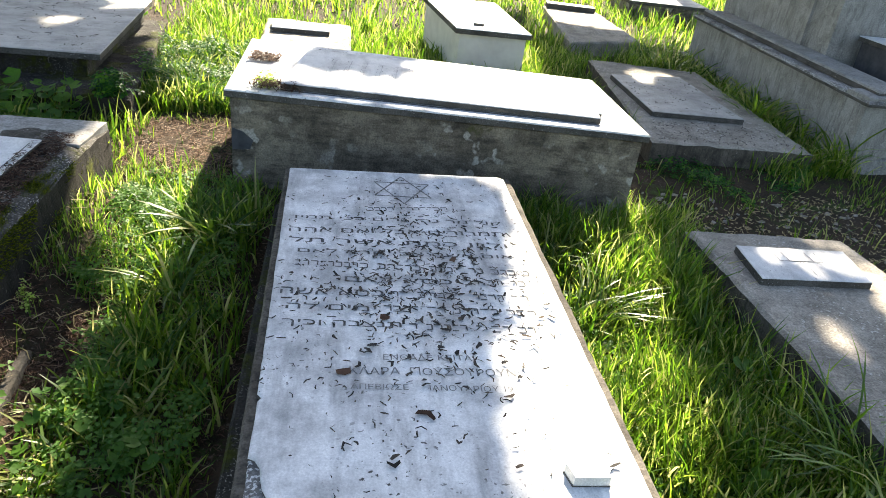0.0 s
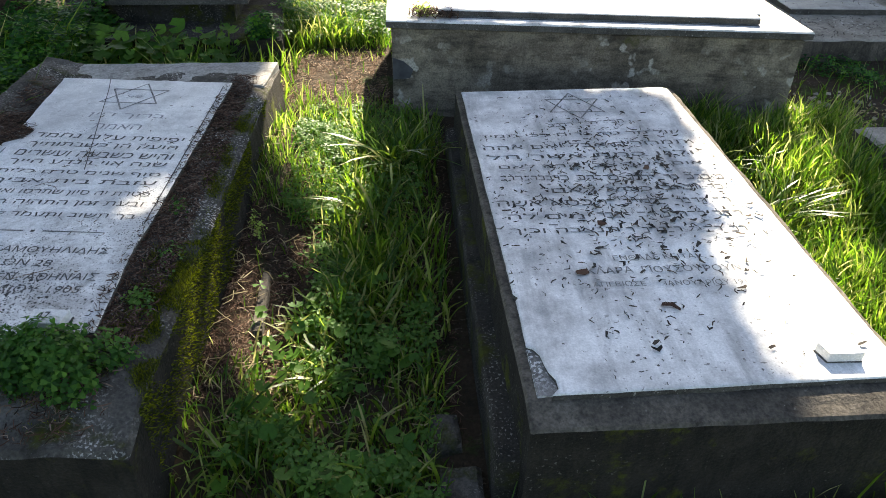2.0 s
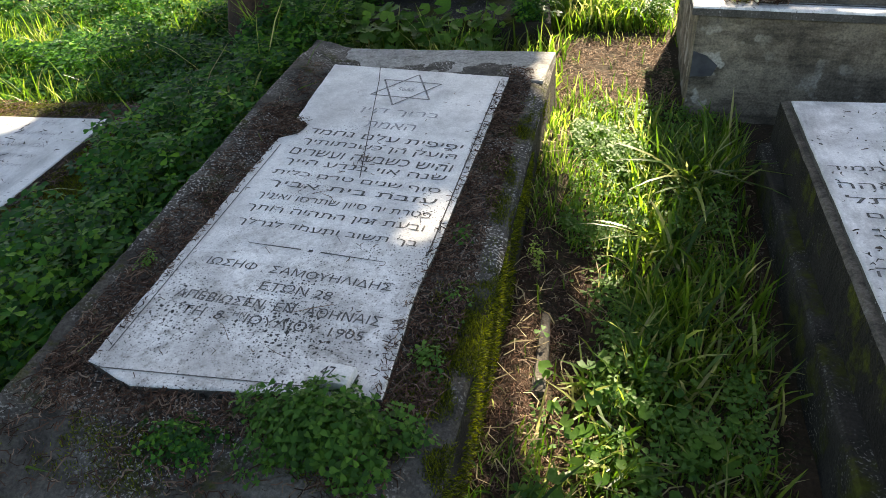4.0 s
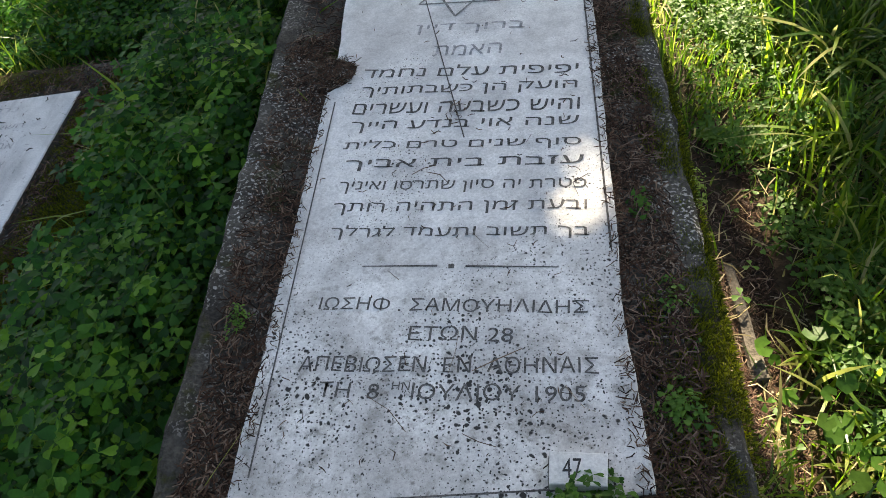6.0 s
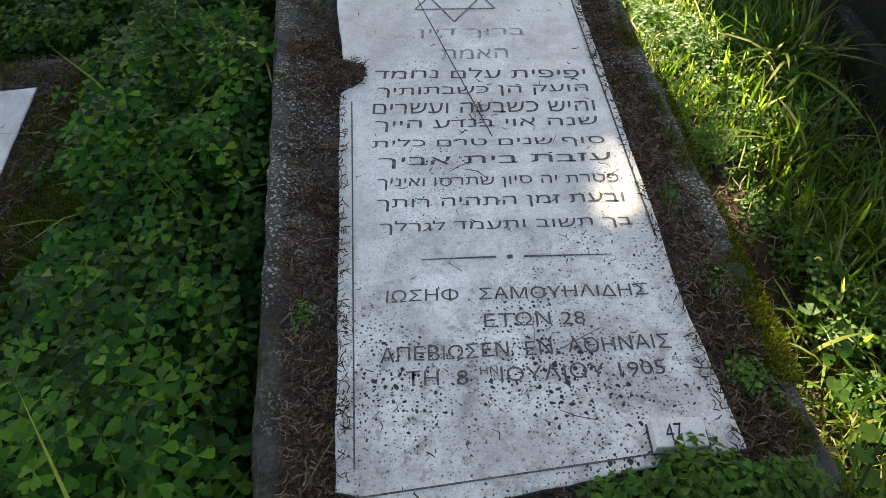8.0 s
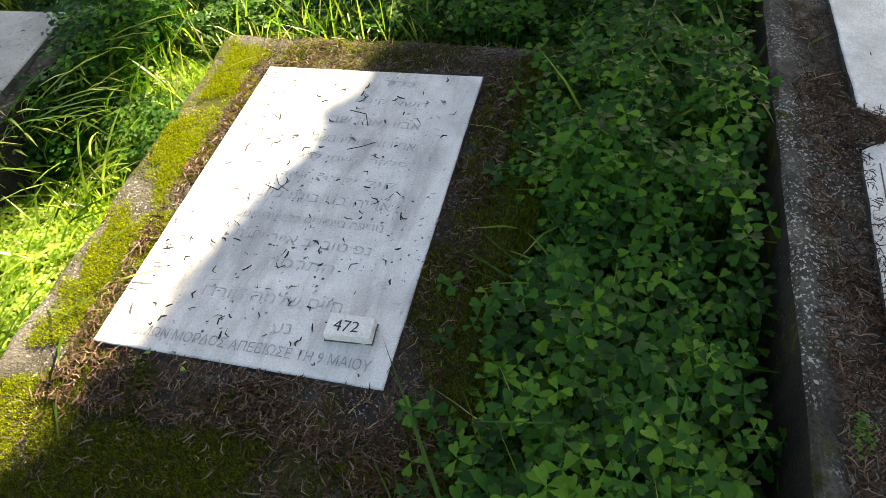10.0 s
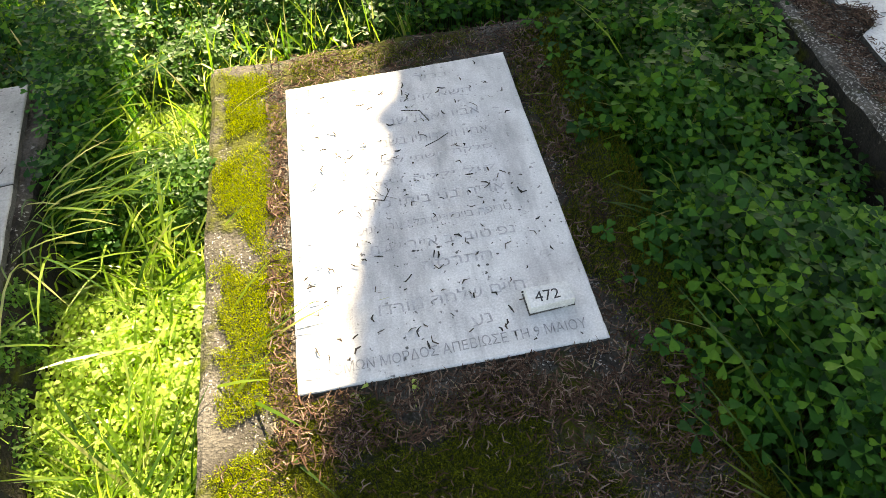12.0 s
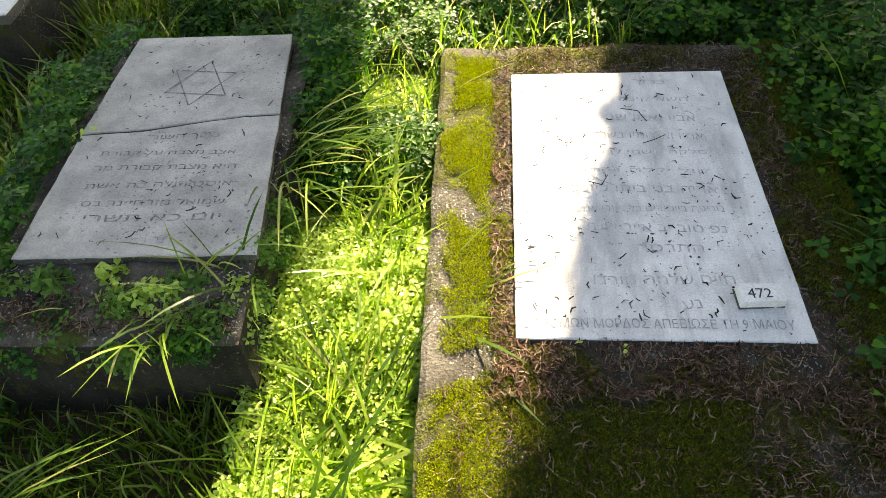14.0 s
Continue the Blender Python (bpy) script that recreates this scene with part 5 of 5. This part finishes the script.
bush(2.93, 1.53, 0.538, 0.06, 0.06, 0.06, 70, 0.016, "green weed rooted on the marble border", WEED, 1)
bush(2.12, 2.12, 0.26, 0.10, 0.10, 0.12, 300, 0.02, "weeds hanging over the dark curb", CLOVER)
for wx, wy, wn, ws in ((-1.14, 0.04, 90, 0.017), (-1.05, 0.06, 60, 0.02), (-0.98, -0.06, 80, 0.016), (-0.86, 0.0, 60, 0.015), (-0.84, -0.10, 90, 0.015), (-0.72, 0.06, 50, 0.02), (-0.66, -0.02, 80, 0.014), (-0.60, 0.16, 60, 0.013), (-0.60, 0.30, 50, 0.013), (-1.20, -0.1, 140, 0.018), (-1.17, 0.12, 90, 0.018)):
    bush(wx, wy, 0.27 if wy < -0.05 else 0.305, 0.06, 0.04, 0.05, wn, ws, "green weed rooted in the crumbling curb", FERN)
for wx, wy, wz, wn in ((-0.60, 0.10, 0.20, 110), (-0.585, 0.22, 0.22, 130), (-0.59, 0.33, 0.20, 110), (-0.60, 0.02, 0.12, 130)):
    bush(wx, wy, wz, 0.04, 0.05, 0.11, wn, 0.013, "small-leaved weed climbing the curb's side", FERN)
bush(0.12, -0.02, 0.22, 0.012, 0.012, 0.05, 5, 0.022, "small seedling before the slab", WEED, 1)
bush(0.235, -0.03, 0.22, 0.01, 0.01, 0.04, 4, 0.016, "small seedling before the slab", WEED, 1)

def round_leaves(name, centre, normal, az, size, material, label, stems):
    """Round, shallowly lobed leaves on stalks."""
    n, k = len(centre), 14
    nz = normal / np.linalg.norm(normal, axis=1)[:, None]
    ref = np.column_stack([np.cos(az), np.sin(az), np.zeros(n)])
    ex = ref - nz * (ref * nz).sum(1)[:, None]
    ex /= np.linalg.norm(ex, axis=1)[:, None]
    ey = np.cross(nz, ex)
    V = np.zeros((n, k + 1, 3))
    V[:, 0] = centre
    for i in range(k):
        th = 0.35 + (2 * math.pi - 0.7) * i / (k - 1)
        r = 1 + 0.10 * math.cos(5 * th)
        V[:, i + 1] = centre + size[:, None] * (ex * r * math.cos(th) + ey * r * math.sin(th) + nz * (0.16 + 0.07 * math.cos(5 * th)))
    T = (np.arange(n)[:, None, None] * (k + 1) + np.array([(0, i + 1, i + 2) for i in range(k - 1)])[None]).reshape(-1, 3)
    V = V.reshape(-1, 3)
    q = np.stack([stems, stems + np.array((0.004, 0, 0)), centre], 1)
    T = np.concatenate([T, (len(V) + np.arange(n * 3)).reshape(-1, 3)])
    return tagged(raw(name, np.concatenate([V, q.reshape(-1, 3)]), T, material), label, "weed", kind="stuff")


# broad mallow leaves behind the speckled grave and on the path
def mallow(x0, x1, y0, y1, n, z0, z1, size, label):
    x, y = scatter(n, x0, x1, y0, y1)
    z = rng.uniform(z0, z1, n)
    nrm = np.column_stack([rng.normal(0, 0.3, n), rng.normal(-0.25, 0.3, n), np.ones(n)])
    st = np.column_stack([x + rng.normal(0, 0.03, n), y + rng.normal(0, 0.03, n), gz(x, y)])
    round_leaves("mallow", np.column_stack([x, y, z]), nrm, rng.uniform(0, 6.28, n), size * rng.uniform(0.5, 1.1, n), MALLOW, label, st)


mallow(1.15, 2.0, 1.68, 2.05, 230, 0.18, 0.33, 0.030, "broad-leaved mallow behind the grave")
mallow(1.3, 1.8, 1.76, 2.0, 36, 0.26, 0.38, 0.042, "large mallow leaves by the tree")
mallow(2.4, 2.85, -0.6, 0.25, 60, 0.07, 0.14, 0.021, "broad-leaved weeds on the path")
mallow(1.0, 1.6, 1.5, 1.9, 60, 0.2, 0.34, 0.035, "broad leaves beside the clover")
mallow(4.3, 4.6, -0.6, 0.3, 12, 0.12, 0.2, 0.03, "broad leaves in the grass")


# dry litter
def on_quad(n, quad, z):
    q = np.array(quad)
    u, v = rng.random(n)[:, None], rng.random(n)[:, None]
    p = (q[0] * (1 - u) + q[1] * u) * (1 - v) + (q[3] * (1 - u) + q[2] * u) * v
    return np.column_stack([p, np.full(n, z) if np.isscalar(z) else z(p[:, 0], p[:, 1])])


def litter(n, quad, z, label, material=LITTER, l0=0.010, l1=0.036, width=0.0011, lift=0.008):
    p = on_quad(n, quad, z)
    if n > 300:
        k = patchy(p[:, 0], p[:, 1], 14.0, n * 0.01)
        p = p[rng.random(n) < 0.15 + 1.1 * k]
        n = len(p)
    twigs("dry_litter", p, rng.uniform(l0, l1, n), rng.uniform(0, 6.28, n), material, label, width, lift)


st = np.vectorize(speckled_top)
litter(4200, [(1.41, -0.36), (1.505, -0.34), (1.49, 0.95), (1.37, 0.85)], lambda x, y: st(x, y) + 0.004, "brown dry needles along the slab")
litter(500, [(1.39, 0.85), (1.485, 0.85), (1.48, 1.25), (1.38, 1.25)], lambda x, y: st(x, y) + 0.003, "brown dry needles along the slab")
litter(6000, [(2.10, -0.33), (2.23, -0.33), (2.23, 1.3), (2.15, 1.3)], lambda x, y: st(x, y) + 0.006, "brown dry needles on the mossy curb")
litter(1700, [(1.38, -0.58), (2.22, -0.58), (2.20, -0.36), (1.42, -0.34)], lambda x, y: st(x, y) + 0.004, "dry twigs before the slab")
litter(1500, [(1.40, -0.43), (2.02, -0.43), (2.06, -0.33), (1.41, -0.30)], lambda x, y: st(x, y) + 0.004 + 0.012 * rng.random(len(x)), "dry needles heaped against the slab's foot")
litter(260, [(1.47, 0.66), (1.56, 0.69), (1.56, 0.77), (1.47, 0.79)], lambda x, y: 0.375 + 0.02 * rng.random(len(x)), "heap of reddish dry needles in the slab's notch")
litter(110, [(1.52, -0.28), (2.08, -0.28), (2.10, 1.1), (1.52, 1.1)], 0.3815, "fine dry twigs on the speckled slab", LITTER, 0.006, 0.022, 0.0008, 0.002)
litter(900, [(2.095, -0.33), (2.135, -0.33), (2.158, 1.15), (2.130, 1.15)], 0.3815, "brown needles over the slab's edge", LITTER, 0.008, 0.026, 0.0009, 0.004)
litter(420, [(1.485, -0.30), (1.515, -0.30), (1.510, 0.66), (1.490, 0.66)], 0.3815, "brown needles over the slab's edge", LITTER, 0.008, 0.026, 0.0009, 0.004)
litter(12, [(1.70, -0.25), (2.07, -0.25), (2.10, 0.5), (1.75, 0.5)], 0.3815, "thin dried stems on the speckled slab", LITTER, 0.05, 0.10, 0.0008, 0.002)
litter(24, [(1.80, 0.50), (1.86, 0.50), (1.84, 0.66), (1.79, 0.62)], 0.3815, "small heap of needles on the speckled slab", LITTER, 0.012, 0.03, 0.0008, 0.006)
litter(130, [(3.10, -0.5), (3.85, -0.48), (3.85, 1.02), (3.09, 1.0)], 0.3715, "dark twigs strewn over the marble slab", LITTER_DARK, 0.006, 0.020, 0.0011, 0.002)
p = np.column_stack([np.clip(rng.normal(3.48, 0.18, 1000), 3.09, 3.85), np.clip(rng.normal(0.32, 0.28, 1000), -0.45, 1.0), np.full(1000, 0.3715)])
twigs("dry_litter", p, rng.uniform(0.006, 0.026, 1000), rng.uniform(0, 6.28, 1000), LITTER_DARK, "dark twigs gathered on the marble slab", 0.0019, 0.004)
q = 170
p = np.column_stack([np.clip(rng.normal(3.50, 0.17, q), 3.12, 3.84), np.clip(rng.normal(0.26, 0.26, q), -0.42, 0.95), np.full(q, 0.3720)])
twigs("dry_litter", p, rng.uniform(0.012, 0.030, q), rng.uniform(0, 6.28, q), LITTER_DARK, "dark curled scraps on the marble slab", 0.0042, 0.006)
p = np.column_stack([(3.275, 3.455, 3.60, 3.38), (-0.125, -0.275, 0.42, 0.10), np.full(4, 0.3720)])
twigs("fallen_leaf", p, np.array((0.035, 0.045, 0.030, 0.028)), np.array((0.3, 2.6, 1.2, 0.9)), LITTER, "brown fallen leaves on the marble slab", 0.011, 0.006, "leaves")
litter(170, [(0.02, 0.02), (0.6, 0.02), (0.6, 0.94), (0.02, 0.92)], 0.2515, "dark twigs on the smooth slab", LITTER_DARK, 0.006, 0.026, 0.0019, 0.003)
litter(4, [(0.12, 0.45), (0.45, 0.45), (0.42, 0.8), (0.12, 0.8)], 0.2515, "longer dark twigs on the smooth slab", LITTER_DARK, 0.05, 0.09, 0.0016, 0.004)
litter(3000, [(-0.06, -0.15), (0.72, -0.13), (0.70, 0.0), (-0.04, -0.01)], 0.242, "brown dry needles at the slab's foot")
litter(1300, [(-0.055, -0.02), (-0.005, -0.02), (-0.005, 0.98), (-0.05, 0.98)], 0.242, "brown dry needles along the slab")
litter(1500, [(0.65, -0.02), (0.75, -0.02), (0.74, 1.0), (0.64, 1.0)], 0.242, "brown dry needles between slab and clover")
litter(1700, [(-0.05, 0.95), (0.75, 0.98), (0.76, 1.12), (-0.05, 1.10)], 0.242, "brown dry needles behind the slab")
litter(1500, [(-0.16, -0.60), (0.78, -0.60), (0.78, -0.12), (-0.16, -0.12)], 0.242, "dry needles scattered on the mossy bed", LITTER, 0.008, 0.03, 0.0010)
litter(2600, [(0.38, -0.60), (0.80, -0.60), (0.80, -0.04), (0.48, -0.10)], 0.240, "dark dry needles matted on the mossy bed")
litter(5, [(-0.1, -0.55), (0.8, -0.55), (0.8, 0.0), (-0.1, 0.0)], 0.235, "pale dry stalks on the mossy bed", STRAW, 0.06, 0.14, 0.0016)
litter(6500, [(2.28, -0.3), (2.46, -0.3), (2.50, 0.75), (2.30, 0.75)], lambda x, y: gz(x, y) + 0.004, "reddish-brown needles on the bare soil")
litter(250, [(2.28, -0.3), (2.46, -0.3), (2.50, 0.75), (2.30, 0.75)], lambda x, y: gz(x, y) + 0.008, "paler needles on the bare soil", DRY)
litter(7500, [(2.2, 1.35), (2.76, 1.5), (2.74, 2.2), (2.2, 2.15)], lambda x, y: gz(x, y) + 0.004, "dry needles on the path", DRY)
litter(2200, [(2.80, -0.35), (2.96, -0.35), (3.0, 1.05), (2.86, 1.05)], lambda x, y: gz(x, y) + 0.004, "dry needles along the curb")
litter(500, [(2.29, -0.3), (2.9, -0.6), (2.85, 1.2), (2.29, 1.2)], lambda x, y: gz(x, y) + 0.02, "dry stalks in the grass", STRAW, 0.03, 0.10, 0.0016)
litter(300, [(2.80, 1.90), (2.93, 1.88), (2.95, 2.0), (2.82, 2.03)], 0.540, "heap of brown needles on the marble border", LITTER, 0.02, 0.05, 0.0022, 0.025)
litter(300, [(2.86, 1.48), (3.08, 1.445), (3.02, 1.52), (2.89, 1.60)], 0.540, "heap of brown needles at the slab corner", LITTER, 0.02, 0.05, 0.0022, 0.03)
litter(140, [(1.1, 2.34), (1.98, 2.34), (1.9, 3.7), (1.05, 3.7)], 0.4065, "twigs and cones on the stained slab", LITTER_DARK, 0.015, 0.05, 0.003)
litter(500, [(4.93, 2.04), (5.85, 2.03), (5.62, 2.45), (5.05, 2.45)], 0.253, "small twigs on the cement bed", LITTER_DARK, 0.01, 0.03, 0.002)
litter(120, [(5.1, 2.48), (5.64, 2.46), (5.6, 3.3), (5.1, 3.25)], 0.2865, "small twigs on the greyish slab", LITTER_DARK, 0.01, 0.03, 0.002)
litter(1800, [(-1.17, -0.08), (-0.6, -0.06), (-0.6, 0.1), (-1.17, 0.08)], 0.322, "dry stalks and needles on the curb")
litter(60, [(-1.1, 0.12), (-0.6, 0.14), (-0.68, 0.95), (-1.1, 0.93)], 0.3615, "dark bits on the cracked slab", LITTER_DARK, 0.008, 0.03, 0.0016, 0.002)
litter(1500, [(4.6, 1.0), (6.0, 1.0), (6.0, 1.8), (4.6, 1.3)], lambda x, y: gz(x, y) + 0.004, "grit and dry stalks on the stony soil", STRAW, 0.008, 0.03, 0.003)


# moss cushions: short upright leaves
def moss(n, quad, z, label, clump=6.0, cut=0.5, h=0.007, rim=1.0, material=None):
    q = np.array(quad)
    u, v = rng.random(n), rng.random(n)
    xy = (q[0] * (1 - u[:, None]) + q[1] * u[:, None]) * (1 - v[:, None]) + (q[3] * (1 - u[:, None]) + q[2] * u[:, None]) * v[:, None]
    wx = 0.82 * xy[:, 0] - 0.57 * xy[:, 1] + 0.03 * np.sin(31 * xy[:, 1] + 9 * xy[:, 0])
    wy = 0.57 * xy[:, 0] + 0.82 * xy[:, 1] + 0.03 * np.sin(27 * xy[:, 0] - 7 * xy[:, 1])
    k = patchy(wx, wy, clump * 3, 1.0) + 0.15 * (patchy(xy[:, 0], xy[:, 1], 40.0, 2.0) - 0.5)
    fade = ease(u, 0, 0.25) * (1 - rim * ease(u, 0.82, 1)) * ease(v, 0, 0.14) * (1 - ease(v, 0.86, 1))
    ok = k + rng.normal(0, 0.14, n) > cut + 0.45 * (1 - fade)
    xy, k = xy[ok], k[ok]
    n = len(xy)
    p = np.column_stack([xy, (np.full(n, z) if np.isscalar(z) else z(xy[:, 0], xy[:, 1])) + 0.008 * np.clip(k - cut, 0, 0.4)])
    blades("moss", p, rng.uniform(0.5, 1.5, n) * h, rng.uniform(0, 6.28, n), rng.uniform(0.2, 1.0, n), np.full(n, 0.0024), material or MOSS, label, "moss", 1)


moss(130000, [(-0.19, -0.66), (0.0, -0.66), (0.0, 1.12), (-0.20, 1.12)], 0.233, "bright green moss along the cement edge", 3.4, 0.44, 0.005)
moss(270000, [(-0.13, -0.64), (0.86, -0.64), (0.84, -0.02), (-0.13, -0.02)], 0.234, "dark green moss before the slab", 2.0, 0.32, 0.007, 0.0, MOSS_SHADED)
moss(70000, [(0.64, -0.15), (0.86, -0.15), (0.86, 1.15), (0.64, 1.15)], 0.234, "dark green moss beside the slab", 3, 0.24, 0.007, 0.0, MOSS_SHADED)
moss(14000, [(-0.08, 0.98), (0.78, 1.0), (0.78, 1.12), (-0.08, 1.1)], 0.234, "dark green moss behind the slab", 3, 0.5, material=MOSS_SHADED)
moss(30000, [(2.18, -0.45), (2.275, -0.45), (2.285, 1.3), (2.19, 1.3)], lambda x, y: st(x, y) - 0.004 - 0.008 * ease(x, 2.255, 2.28), "green moss on the curb's edge", 3, 0.50, 0.011, 0.0, MOSS_SHADED)
moss(16000, [(2.14, -0.48), (2.285, -0.48), (2.285, 0.15), (2.14, 0.15)], lambda x, y: st(x, y) - 0.001, "cushion of green moss on the curb", 3, 0.50, 0.010, 0.0, MOSS_SHADED)
moss(12000, [(1.40, -0.57), (2.2, -0.57), (2.2, -0.42), (1.42, -0.42)], lambda x, y: st(x, y) - 0.001, "dark moss on the front curb", 4, 0.50, material=MOSS_SHADED)


def side_moss(n, label):
    """Moss on the upright side of the speckled grave's curb: small leaves that stand out from it."""
    y, z = rng.uniform(-0.52, 1.2, n), 0.345 - 0.28 * rng.random(n) ** 1.5
    k = patchy(y, z * 1.6, 5.0, 3.0) + 0.12 * patchy(y, z, 45.0, 5.0)
    ok = k + rng.normal(0, 0.07, n) > 0.40 + 0.6 * ease(0.34 - z, 0.08, 0.27) + 0.5 * ease(y, 0.4, 0.9)
    y, z = y[ok], z[ok]
    n = len(y)
    x = 2.281 + 0.0072 * (y + 0.6) + 0.010 * (0.34 - z) / 0.34
    c = np.column_stack([x, y, z])
    out = np.column_stack([np.ones(n), rng.normal(0, 0.5, n), rng.normal(0.5, 0.5, n)])
    out *= (rng.uniform(0.005, 0.013, n) / np.linalg.norm(out, axis=1))[:, None]
    side = np.column_stack([np.zeros(n), rng.normal(0, 1, n), rng.normal(0, 1, n)])
    side *= (0.0022 / np.linalg.norm(side, axis=1))[:, None]
    V = np.stack([c - side, c + side, c + out], 1).reshape(-1, 3)
    tagged(raw("moss", V, np.arange(3 * n).reshape(-1, 3), MOSS_SHADED), label, "moss", kind="stuff")


side_moss(15000, "green moss hanging down the curb's side")
